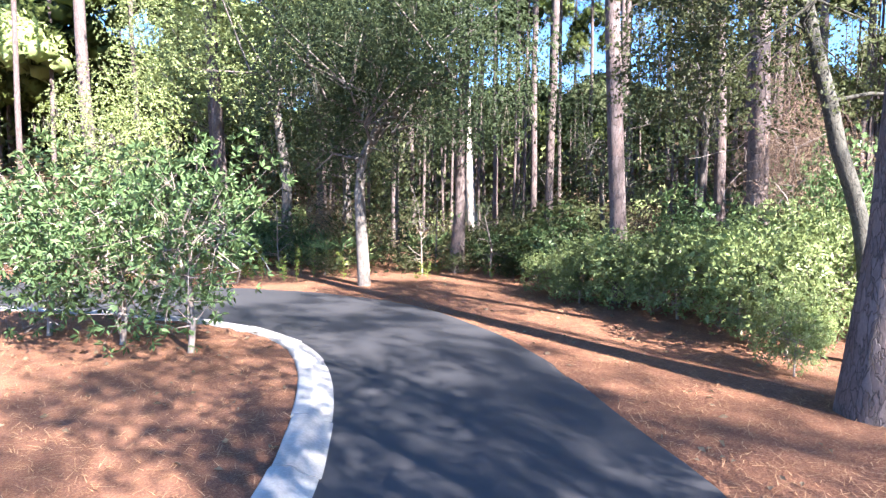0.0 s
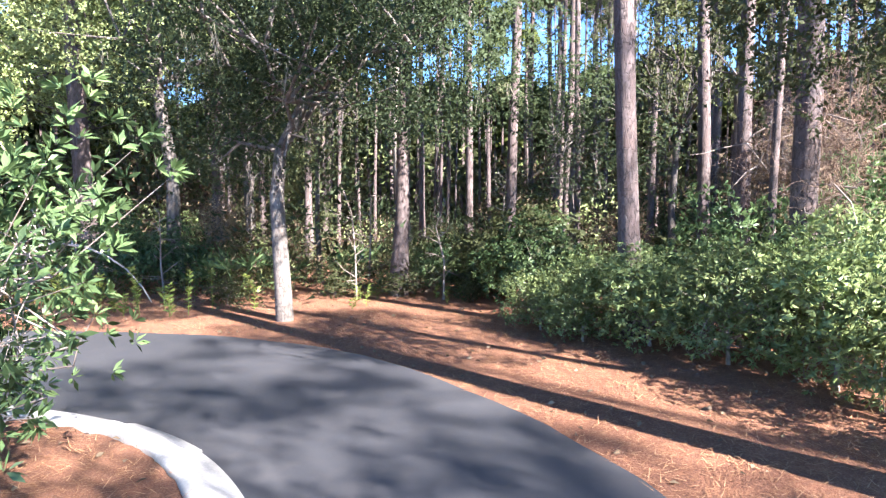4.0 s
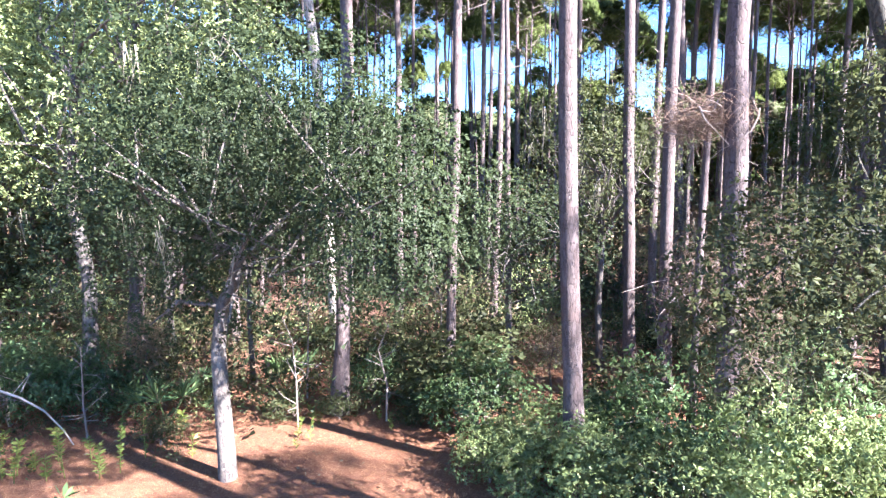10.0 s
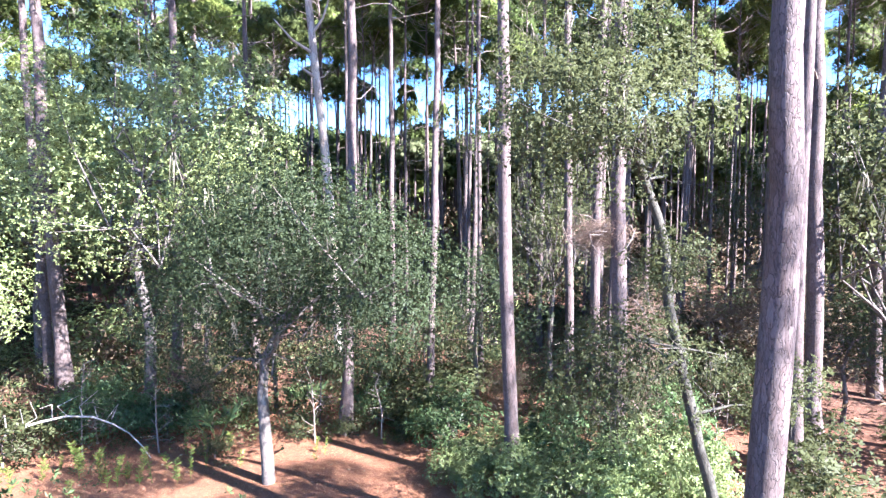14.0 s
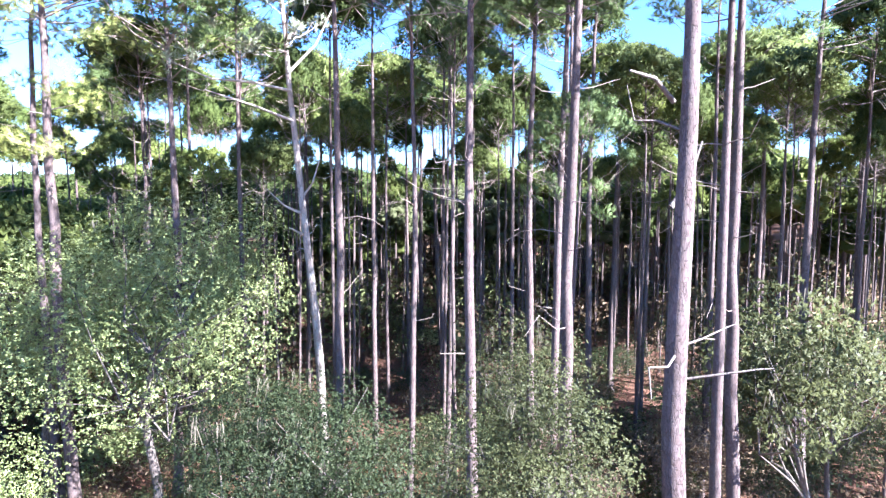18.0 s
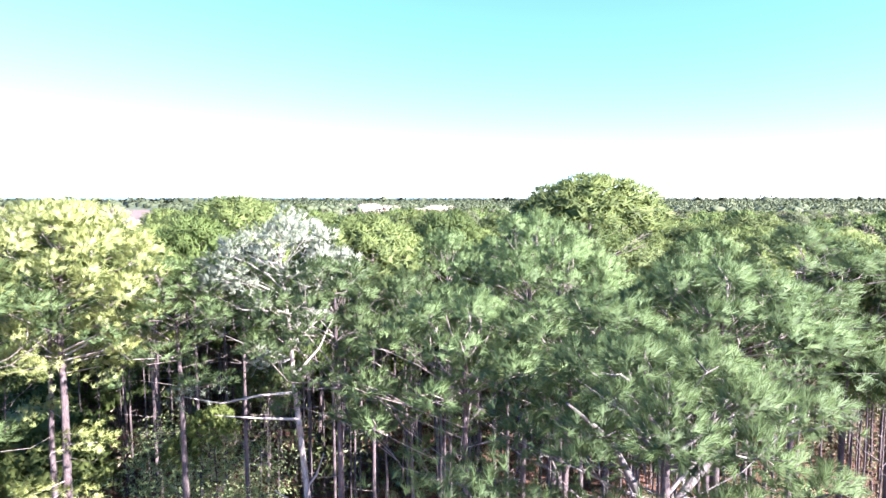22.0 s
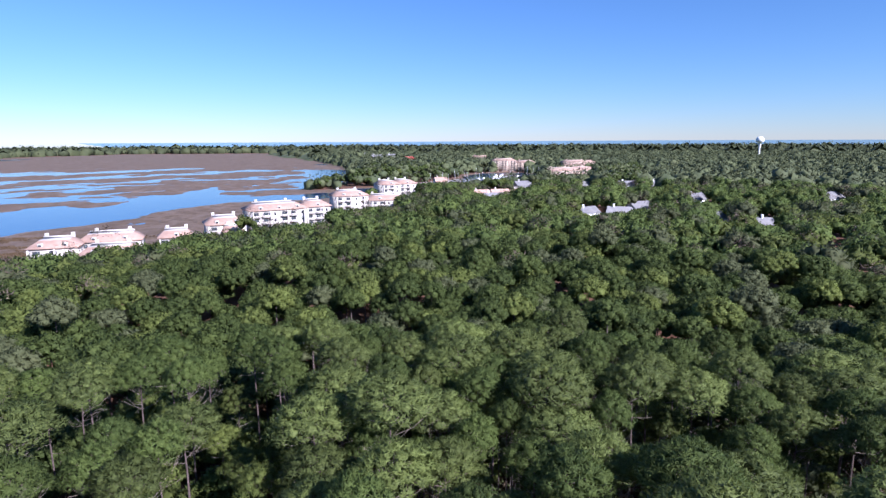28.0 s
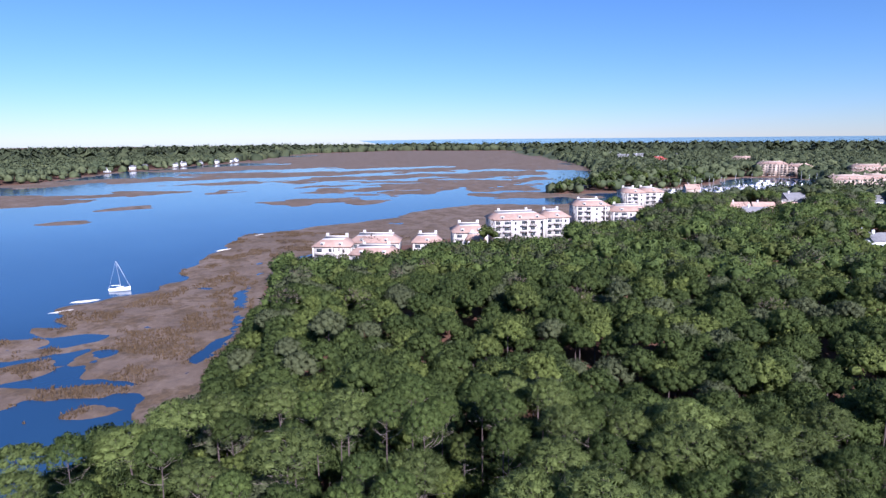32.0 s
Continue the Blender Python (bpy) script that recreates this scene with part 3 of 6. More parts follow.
def ripple(x, y, s, seed=0.0):
    return (np.sin(x / s + 1.3 * np.sin(y / s * 0.7 + seed)) + np.sin(y / s * 1.1 - 1.7 * np.sin(x / s * 0.6 + seed * 2)) + 0.6 * np.sin((x + y) / s * 2.1 + seed)) / 2.6


def grain(x, y, s, seed=0):
    """Smooth random heights, -1 to 1, about s metres from bump to bump."""
    u, v = x / s, y / s
    i, j = np.floor(u), np.floor(v)
    a, b = u - i, v - j
    a, b = a * a * (3 - 2 * a), b * b * (3 - 2 * b)

    def at(p, q):
        h = np.sin(p * 127.1 + q * 311.7 + seed * 74.7) * 43758.5453
        return h - np.floor(h)
    return 2 * (at(i, j) * (1 - a) * (1 - b) + at(i + 1, j) * a * (1 - b) + at(i, j + 1) * (1 - a) * b + at(i + 1, j + 1) * a * b) - 1


def land_dist(x, y):
    """Metres from the wet outline: positive on dry land."""
    xw, yw = x + 3.5 * ripple(x, y, 17, 1.0), y + 3.5 * ripple(x, y, 15, 2.0)
    d = edge_dist(WET, xw, yw)
    return np.where(inside(WET, xw, yw), -d, d)


def ground_z(x, y):
    land = land_dist(x, y)
    wob = grain(x, y, 11, 1) * 3.5 + grain(x, y, 34, 2) * 8
    xw, yw = x + wob * 0.8, y + 0.8 * (grain(x, y, 13, 5) * 3.5 + grain(x, y, 30, 6) * 7)
    flat = np.where(inside(FLATS, xw, yw), 1, -1) * edge_dist(FLATS, xw, yw)
    for ix, iy, a, b, turn in ISLES:
        c, s = math.cos(radians(turn)), math.sin(radians(turn))
        k = 0.45 if b < 5 else 1.0 + min(3.0, iy / 260)
        b = b * (2.4 if iy > 200 else 1.2)
        px, py = x + wob * k - ix, y + (yw - y) * k - iy
        u, v = px * c + py * s, -px * s + py * c
        flat = np.maximum(flat, (1 - np.sqrt((u / a) ** 2 + (v / b) ** 2)) * b)
    marsh = np.clip(-1.0 + flat * np.where(y < 260, np.where(flat < 0, 0.09, 0.045), 0.06), -2.2, -0.66) + 0.2 * grain(x, y, 7, 7) + 0.26 * grain(x, y, 19, 8) + 0.08 * grain(x, y, 3.3, 9)
    dry = np.minimum(0.0, -0.6 + land * 0.12)
    dry = dry + np.where(land > 12, 0.05 * ripple(x, y, 5.5, 0.7) * np.clip((np.hypot(x, y - 8) - 9) / 12, 0, 1), 0)
    bed = inside(ISLAND, x, y) * np.clip((edge_dist(ISLAND, x, y) - 0.12) / 0.2, 0, 1) * 0.10
    dry = dry + np.where(land > 12, 0.03 + bed, 0)
    return np.where(land > 0, np.maximum(dry, -0.6), np.maximum(np.minimum(marsh, -0.5), np.where(land > -3, -0.62, -9)))


KERB = [(-2.2, -12), (-1.1, -6), (-0.45, -1), (-0.22, 3), (-0.21, 5.2), (-0.31, 6.3), (-0.5, 7.45), (-0.82, 8.6), (-1.31, 9.6), (-1.9, 10.3), (-2.72, 10.9), (-3.6, 11.3), (-5.2, 11.8), (-7.5, 12.2), (-11, 12.4), (-18, 12.1), (-28, 11)]
ISLAND = KERB + [(-34, 10), (-34, -14)]


def axis_steps(lo, hi, fine, a, b, grow=1.22):
    mid = list(np.arange(a, b + fine, fine))
    s, right, left = fine, [], []
    v = mid[-1]
    while v < hi:
        s *= grow
        v += s
        right.append(min(v, hi))
    s, v = fine, mid[0]
    while v > lo:
        s *= grow
        v -= s
        left.append(max(v, lo))
    return np.array(left[::-1] + mid + right)


def grid_mesh(xs, ys, zfun):
    x, y = np.meshgrid(xs, ys)
    v = np.stack([x, y, zfun(x, y)], -1).reshape(-1, 3)
    nx, ny = len(xs), len(ys)
    i, j = np.meshgrid(np.arange(ny - 1), np.arange(nx - 1), indexing="ij")
    a = i * nx + j
    return Geo().quads(v, np.stack([a, a + 1, a + nx + 1, a + nx], -1).reshape(-1, 4))


gx = np.unique(np.concatenate([axis_steps(-4900, 4900, 5.0, -740, 0), np.arange(0, 330, 12.0), np.arange(-210, -70, 2.0), np.arange(-14, 16, 1.0), np.arange(-8, 1, 0.25)]).round(2))
gy = np.unique(np.concatenate([axis_steps(-4900, 4900, 6.0, 30, 1300), np.arange(50, 240, 2.0), np.arange(-6, 26, 1.0), np.arange(2.5, 13.5, 0.25)]).round(2))
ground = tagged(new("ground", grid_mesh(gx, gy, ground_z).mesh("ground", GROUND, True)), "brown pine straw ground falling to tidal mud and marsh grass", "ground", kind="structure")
sea = Geo().quads([(-4900, -4900, -1.0), (4900, -4900, -1.0), (4900, 4900, -1.0), (-4900, 4900, -1.0)], [(0, 1, 2, 3)])
tagged(new("water", sea.mesh("water", WATER)), "blue tidal creek water with small ripples", "water", kind="structure")
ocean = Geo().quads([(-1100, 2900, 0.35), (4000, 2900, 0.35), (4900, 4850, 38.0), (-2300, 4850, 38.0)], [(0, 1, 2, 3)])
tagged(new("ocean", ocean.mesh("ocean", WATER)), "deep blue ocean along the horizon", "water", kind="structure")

OUTER = [(1.6, -12), (2.3, -6), (2.75, -1), (2.9, 3), (2.78, 5.5), (2.55, 6.6), (2.14, 8.5), (1.6, 10.2), (0.73, 11.9), (-0.45, 13.35), (-1.87, 14.3), (-3.3, 14.85), (-5.2, 15.3), (-7.8, 15.65), (-11.2, 15.9), (-18, 15.7), (-28, 14.4)]


def smooth_line(pts, n):
    """Evenly spaced places along a rounded line through the points."""
    p = np.array(pts, float)
    out = []
    for i in range(len(p) - 1):
        a, b, c, d = p[max(i - 1, 0)], p[i], p[i + 1], p[min(i + 2, len(p) - 1)]
        for t in np.linspace(0, 1, 12, endpoint=False):
            out.append(0.5 * (2 * b + (c - a) * t + (2 * a - 5 * b + 4 * c - d) * t * t + (3 * b - a - 3 * c + d) * t ** 3))
    out = np.array(out + [p[-1]])
    s = np.concatenate([[0], np.cumsum(np.hypot(*np.diff(out, axis=0).T))])
    t = np.linspace(0, s[-1], n)
    return np.stack([np.interp(t, s, out[:, k]) for k in range(2)], 1)


kl, ol = smooth_line(KERB, 130), smooth_line(OUTER, 130)
road = Geo()
rough = ripple(ol[:, 0] * 40, ol[:, 1] * 40, 9.0) * 0.035
ol = ol + rough[:, None]
cross = np.linspace(0, 1, 9)
rv = np.array([[*(k * (1 - c) + o * c), 0.045 + 0.035 * math.sin(math.pi * c)] for k, o in zip(kl, ol) for c in cross])
i, j = np.meshgrid(np.arange(129), np.arange(8), indexing="ij")
a = i * 9 + j
road.quads(rv, np.stack([a, a + 1, a + 10, a + 9], -1).reshape(-1, 4))
edge = np.array([[*o, z] for o in ol for z in (0.045, -0.1)])
b = np.arange(129) * 2
road.quads(edge, np.stack([b, b + 1, b + 3, b + 2], -1))
tagged(new("road", road.mesh("road", ASPHALT, True)), "dark asphalt lane bending past a kerbed island", "road", kind="structure")

kerb = thing("kerb", "pale weathered concrete kerb in cast lengths round the island", "kerb", kind="structure")
kerb_line = smooth_line(KERB, 400)
step = 0
kr = np.random.default_rng(5)
PROFILE = [(0.03, -0.12), (0.03, 0.062), (-0.06, 0.085), (-0.16, 0.15), (-0.19, 0.165), (-0.33, 0.165), (-0.355, 0.14), (-0.355, -0.12)]
seg_len = np.hypot(*np.diff(kerb_line, axis=0).T).mean()
per_seg = max(3, int(1.15 / seg_len))
for s in range(0, len(kerb_line) - per_seg, per_seg):
    p = kerb_line[s:s + per_seg + 1]
    d = unit(np.gradient(p, axis=0))
    p = p.copy()
    p[0] += d[0] * 0.008
    p[-1] -= d[-1] * 0.008
    nrm = np.stack([d[:, 1], -d[:, 0]], 1)
    off, lift = kr.normal(0, 0.014), kr.normal(0, 0.006)
    v = np.array([[*(q + n * (u + off)), z + lift] for q, n in zip(p, nrm) for u, z in PROFILE])
    m = len(PROFILE)
    i, j = np.meshgrid(np.arange(len(p) - 1), np.arange(m), indexing="ij")
    k = (j + 1) % m
    g = Geo().quads(v, np.stack([i * m + j, (i + 1) * m + j, (i + 1) * m + k, i * m + k], -1).reshape(-1, 4))
    for e in (0, len(p) - 1):
        g.add(v[e * m:(e + 1) * m], [[0, t, t + 1] for t in range(1, m - 1)])
    part("kerb_stone", g, CONCRETE, kerb)


def on_road(x, y, margin=0.0):
    q = np.array([x, y])
    return inside([tuple(p) for p in kl] + [tuple(p) for p in ol[::-1]], np.array([x]), np.array([y]))[0] or np.min(np.hypot(*(np.concatenate([kl, ol]) - q).T)) < margin


# ---- broadleaf trees and shrubs ----
def crown_points(r, n, rx, ry, rz, lumps=9, hollow=0.5):
    """Places in the outer shell of a lumpy crown, about its middle."""
    mids = rand_dirs(lumps, r) * [rx, ry, rz] * r.uniform(0.35, 0.75, (lumps, 1))
    size = r.uniform(0.38, 0.62, lumps)
    k = r.integers(0, lumps, n)
    d = rand_dirs(n, r)
    rad = r.uniform(hollow, 1.0, (n, 1)) ** 0.6
    return mids[k] + d * rad * size[k][:, None] * [rx, ry, rz], d


def whorls(geo, c, out, n, length, width, r):
    """Rosettes of n leaves at twig ends."""
    m = len(c)
    ax = np.repeat(unit(out + rand_dirs(m, r) * 0.5 + [0, 0, 0.45]), n, 0)
    side = unit(np.cross(ax, rand_dirs(m * n, r)))
    ang = r.uniform(0.55, 1.45, (m * n, 1))
    d = ax * np.cos(ang) + side * np.sin(ang)
    leaves(geo, np.repeat(c, n, 0) + d * 0.015, d, length, width, 0.2, r, np.repeat(out, n, 0))


def broad_parts(seed, trunk_pts, r0, mid, size, count, per=6, length=0.10, width=0.042, limbs=9, lumps=10, moss=0, dead=0, hollow=0.45, low_lobes=()):
    r = np.random.default_rng(seed)
    stem, wood, green, hang = Geo(), Geo(), Geo(), Geo()
    pts = np.array(trunk_pts, float)
    tube(stem, pts, np.linspace(r0, r0 * 0.6, len(pts)), 9, True)
    mid, size = np.array(mid, float), np.array(size, float)
    c, d = crown_points(r, count, *size, lumps, hollow)
    c = c + mid
    for at_, size_, num in low_lobes:
        c2, d2 = crown_points(r, num, *size_, lumps, hollow)
        c, d, count = np.concatenate([c, c2 + np.array(at_)]), np.concatenate([d, d2]), count + num
    c[:, 2] = np.maximum(c[:, 2], 0.12)
    for k in range(limbs):
        tip = c[r.integers(0, count)]
        near_k = np.argsort(np.linalg.norm(pts - tip + [0, 0, 0.4], axis=1))[:2]
        p0 = pts[max(int(near_k[r.integers(0, 2)]), len(pts) // 2 - 1)]
        h = (p0 + tip) / 2 + r.normal(0, 0.12, 3) * size.mean() + [0, 0, -0.08 * size[2]]
        thick = r0 * min(1.0, 0.45 + 0.2 * np.linalg.norm(tip - p0))
        tube(wood, [p0, (p0 + h) / 2 + r.normal(0, 0.05, 3) * size.mean(), h, tip], [thick * 0.34, thick * 0.25, thick * 0.17, thick * 0.05], 5, False)
        for _ in range(3):
            e = c[r.integers(0, count)]
            if np.linalg.norm(e - h) < size.max():
                tube(wood, [h, (h + e) / 2 + r.normal(0, 0.06, 3), e], [r0 * 0.2, r0 * 0.12, r0 * 0.04], 4, False)
    for k in range(dead):
        p0 = pts[-1] if k % 2 else pts[len(pts) // 2 + 1 if len(pts) > 3 else -1]
        o = rand_dirs(1, r)[0] * [1, 1, 0.5] + [0, 0, 0.3]
        q = p0 + o * r.uniform(0.5, 1.0)
        e = q + o * 0.4 + [0, 0, -0.35] + r.normal(0, 0.2, 3)
        tube(wood, [p0, q, e], [r0 * 0.3, r0 * 0.2, r0 * 0.06], 5, False)
        tube(wood, [q, q + rand_dirs(1, r)[0] * 0.5], [r0 * 0.14, r0 * 0.05], 4, False)
    whorls(green, c, d, per, length, width, r)
    if moss:
        m = c[r.integers(0, count, moss)] + r.normal(0, 0.1, (moss, 3))
        n = 11
        b = np.repeat(m, n, 0) + r.normal(0, 0.06, (moss * n, 3))
        L = r.uniform(0.15, 1.0, (moss * n, 1)) * np.repeat(r.uniform(0.35, 1.0, (moss, 1)), n, 0)
        w = np.stack([r.normal(0, 0.006, moss * n), r.normal(0, 0.006, moss * n), np.zeros(moss * n)], 1)
        tip = b + np.stack([r.normal(0, 0.09, moss * n), r.normal(0, 0.09, moss * n), -L[:, 0]], 1)
        hang.add(np.stack([b - w, b + w, tip], 1).reshape(-1, 3), np.arange(3 * moss * n).reshape(-1, 3))
    return stem, wood, green, hang


def broadleaf(name, label, category, group, seed, leaf, bark_mat, **kw):
    t, w, g, h = broad_parts(seed, **kw)
    root = thing(name, label, category, group)
    part("trunk", t, bark_mat, root, "", True)
    tagged(part("branchwork", w, bark_mat, root, "", True), kind="stuff")
    tagged(part("crown", g, leaf, root, "dense small leaves"), kind="stuff")
    if h.n:
        tagged(part("moss", h, MOSS, root, "grey hanging moss strands"), kind="stuff")
    return root


# ---- the wood: single pines at their places ----
KEY = [  # x, y, trunk radius, height, lean in x and y per metre
    (4.2, 13.65, 0.165, 23.6, -0.023, -0.008), (0.74, 18.4, 0.165, 24, 0, 0), (6.66, 12.86, 0.17, 24.5, -0.014, -0.04), (3.26, 18.1, 0.11, 24, 0, 0), (12.15, 12.35, 0.19, 25.0, -0.03, -0.01), (10.8, 11.8, 0.16, 24.8, -0.02, 0),
    (8.0, 17.7, 0.14, 26, 0, 0), (8.35, 16.9, 0.15, 25, 0.01, 0), (7.4, 14.75, 0.075, 17, 0.03, 0), (7.05, 25.0, 0.12, 25, 0, 0), (6.43, 21.85, 0.09, 23, 0, 0), (-4.9, 25.3, 0.18, 24.5, 0, 0), (3.95, 26.9, 0.14, 25, 0, 0),
    (9.65, 33.0, 0.15, 25, 0, 0), (-1.9, 26.5, 0.13, 24.5, 0, 0), (-9.4, 26.4, 0.17, 24, 0, 0), (16.4, 31.0, 0.2, 25, 0, 0), (-2.0, 44.0, 0.2, 25, 0, 0), (12.6, 48, 0.2, 25, 0, 0), (-11.6, 21.5, 0.22, 25, 0, 0),
    (19.4, 16.3, 0.17, 26, 0, 0), (11.6, 22.0, 0.13, 25.5, 0, 0), (14.6, 24.4, 0.15, 26, 0, 0), (16.8, 19.0, 0.12, 25, 0, 0), (2.6, 30.5, 0.12, 24.5, 0, 0), (-4.2, 31.5, 0.14, 24, 0, 0), (10.6, 25.5, 0.1, 24, 0, 0)]
kinds = []
# the last, thin-crowned kind serves only the unseen pines that cast shade
for n, (H, r0, R, crown, lobes, tn, bl, ln, wd) in enumerate([(24, 0.155, 3.3, 5.0, 27, 80, 24, 0.24, 0.015), (25, 0.145, 3.1, 5.2, 25, 80, 24, 0.24, 0.015), (24, 0.15, 2.9, 5.2, 25, 0, 0, 0.34, 0.24),
                                                           (25, 0.16, 3.3, 5.4, 28, 0, 0, 0.34, 0.24), (23, 0.13, 2.5, 4.6, 21, 0, 0, 0.32, 0.24), (25.5, 0.15, 3.0, 5.6, 26, 0, 0, 0.34, 0.24), (24, 0.12, 2.7, 4.6, 22, 0, 0, 0.32, 0.24), (24, 0.18, 3.4, 5.0, 13, 40, 12, 0.30, 0.03)]):
    k = pine("pine_tree", "tall pine with a bare scaly trunk and high crown", 40 + n, H=H, r0=r0, R=R, crown=crown, nlobes=lobes, tuft_n=tn, blades=bl, length=ln, width=wd, stubs=5, dome=0 if n < 2 or n == 7 else 4300, needle=NEEDLE if n < 2 or n == 7 else (NEEDLE_STAND, CANOPY_B, CANOPY)[n % 3])
    kinds.append((k, H, r0))
spots = []
used_kind = set()


def free(x, y, gap):
    return all((x - a) ** 2 + (y - b) ** 2 > gap * gap for a, b in spots)


def set_pine(x, y, r0=None, H=None, turn=None, tilt=None, rr=np.random.default_rng(77), which=None):
    near = math.hypot(x + 1.5, y) < 27
    n = int(rr.integers(0, 2)) if near else int(rr.integers(2, 7))
    n = n if which is None else which
    k, kh, kr0 = kinds[n]
    s = (r0 / kr0) if r0 else rr.uniform(0.85, 1.08)
    s = min(max(s, 0.42), 1.25)
    sz = (H / kh) if H else rr.uniform(0.86, 1.0)
    m = placed(x, y, s, turn if turn is not None else rr.uniform(0, 360), tilt or (rr.normal(0, 0.7), rr.normal(0, 0.7)), 0.0, sz)
    spots.append((x, y))
    if n not in used_kind:
        used_kind.add(n)
        k.matrix_basis = m
        return k
    return copy_thing(k, m)


HERO = [(5.0, 7.25), (1.46, 24.6), (-8.3, 24.2), (-11.8, 12.5)]
spots += HERO
for x, y, r0, H, lx, ly in KEY:
    set_pine(x, y, r0, H, 0.0 if lx or ly else None, (-math.degrees(ly), math.degrees(lx)))

# the big pine beside the road, with forked limbs
hr = np.random.default_rng(3)
t, w, g = pine_parts(301, H=23.4, r0=0.25, R=3.5, crown=4.6, nlobes=34, tuft_n=92, blades=32, length=0.23, width=0.011, stubs=4)
for pts, rad in (([(0.0, 0, 17.52), (-0.8, 0, 18.02), (-1.8, -0.1, 18.72), (-3.0, -0.2, 19.62), (-4.4, 0.0, 20.42)], (0.10, 0.08, 0.06, 0.045, 0.02)),
                 ([(-2.0, -0.1, 18.82), (-2.8, 0.6, 19.02), (-3.5, 1.0, 19.62)], (0.04, 0.03, 0.015)),
                 ([(0.0, 0, 19.02), (0.9, 0.1, 19.82), (2.1, 0.3, 20.62), (3.4, 0.3, 21.82)], (0.11, 0.09, 0.07, 0.03)),
                 ([(0.0, 0, 19.22), (-0.5, 0, 20.22), (-0.9, 0.2, 21.02), (-1.9, 0.2, 21.82)], (0.09, 0.08, 0.06, 0.03)),
                 ([(0.0, 0, 14.92), (-0.5, -0.1, 15.27), (-1.1, -0.2, 15.32)], (0.05, 0.04, 0.02)),
                 ([(0.0, 0, 17.22), (1.3, -0.2, 17.82), (3.0, -0.3, 18.42), (4.4, -0.5, 18.62)], (0.07, 0.055, 0.04, 0.02)),
                 ([(0.0, 0, 13.02), (0.35, 0.0, 13.42), (0.75, 0.1, 14.27)], (0.055, 0.04, 0.02))):
    tube(w, pts, rad, 7, True)
for c, n, s in (((-4.0, 0.0, 20.42), 130, 0.7), ((-3.0, 0.5, 19.92), 60, 0.5), ((3.0, 0.3, 21.92), 60, 1.0), ((-1.8, 0.2, 21.92), 50, 0.9), ((4.3, -0.5, 18.82), 14, 0.5)):
    q = np.array(c) + hr.normal(0, s, (n, 3)) * [1, 1, 0.45]
    tufts(g, q, unit(rand_dirs(n, hr) * 0.7 + [0, 0, 0.8]), 32, 0.24, 0.011, hr, (0.25, 1.15), unit(q - np.array(c) + [0, 0, 0.4]))
big = thing("pine_tree", "large pine with forked limbs and flaking bark beside the road", "pine tree", "pines of the wood", at=placed(5.0, 7.25, 1, 0, (-2.4, 1.9)))
part("trunk", t, BARK, big, "", True)
part("branchwork", w, LIMB, big, "pale forking limbs", True)
part("crown", g, NEEDLE, big, "brushes of green needles")

t, w, g = pine_parts(302, H=25.5, r0=0.20, R=3.6, crown=5.6, nlobes=32, tuft_n=70, blades=13, length=0.22, width=0.03, stubs=3)
for pts in ([(0, 0, 12.6), (-0.7, -0.3, 13.0), (-1.3, -0.5, 13.7)], [(0, 0, 13.2), (0.5, -0.2, 13.8), (0.9, -0.3, 14.8)], [(0, 0, 17.6), (-1.4, -0.4, 17.9), (-2.9, -0.8, 18.0), (-4.2, -1.0, 18.6)],
            [(0, 0, 16.4), (-1.5, -0.6, 17.0), (-3.2, -0.9, 17.6)], [(0, 0, 11.7), (-0.3, -0.2, 11.9), (-0.6, -0.3, 12.1)], [(0, 0, 18.3), (1.2, 0, 19.4), (2.0, 0, 20.8)]):
    tube(w, pts, np.linspace(0.07, 0.02, len(pts)), 5, True)
q = np.array((-3.9, -1.0, 18.7)) + hr.normal(0, 0.6, (40, 3)) * [1, 1, 0.35]
tufts(g, q, unit(rand_dirs(40, hr) * 0.6 + [0, 0, 0.8]), 18, 0.28, 0.018, hr, (0.25, 1.15), unit(q - np.array((-3.9, -1.0, 18.3))))
pale = thing("pine_tree", "pale-barked pine with dead side branches and a thin grey-green crown", "pine tree", "pines of the wood", at=placed(1.46, 24.6, 1, 0, (1.9, -4.8)))
part("trunk", t, BARK_PALE, pale, "bleached pale trunk", True)
part("branchwork", w, DEAD, pale, "bleached dead branches")
part("crown", g, NEEDLE_GREY, pale, "thin grey-green needles")

# this pine's crown is painted sun-bright through its needle colour
t, w, g = pine_parts(303, H=26.0, r0=0.23, R=4.4, crown=5.6, nlobes=42, tuft_n=88, blades=26, length=0.25, width=0.015, stubs=3, low=15)
lit = thing("pine_tree", "pine with a broad yellow-green crown coloured as sunlit and low side tufts", "pine tree", "pines of the wood", at=placed(-8.3, 24.2))
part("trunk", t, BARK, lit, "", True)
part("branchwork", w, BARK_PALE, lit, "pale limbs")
part("crown", g, NEEDLE_SUNLIT, lit, "yellow-green needle brushes with sunlight in the colour")

# the rest of the stand, at uneven distances
pr = np.random.default_rng(21)
count = 0
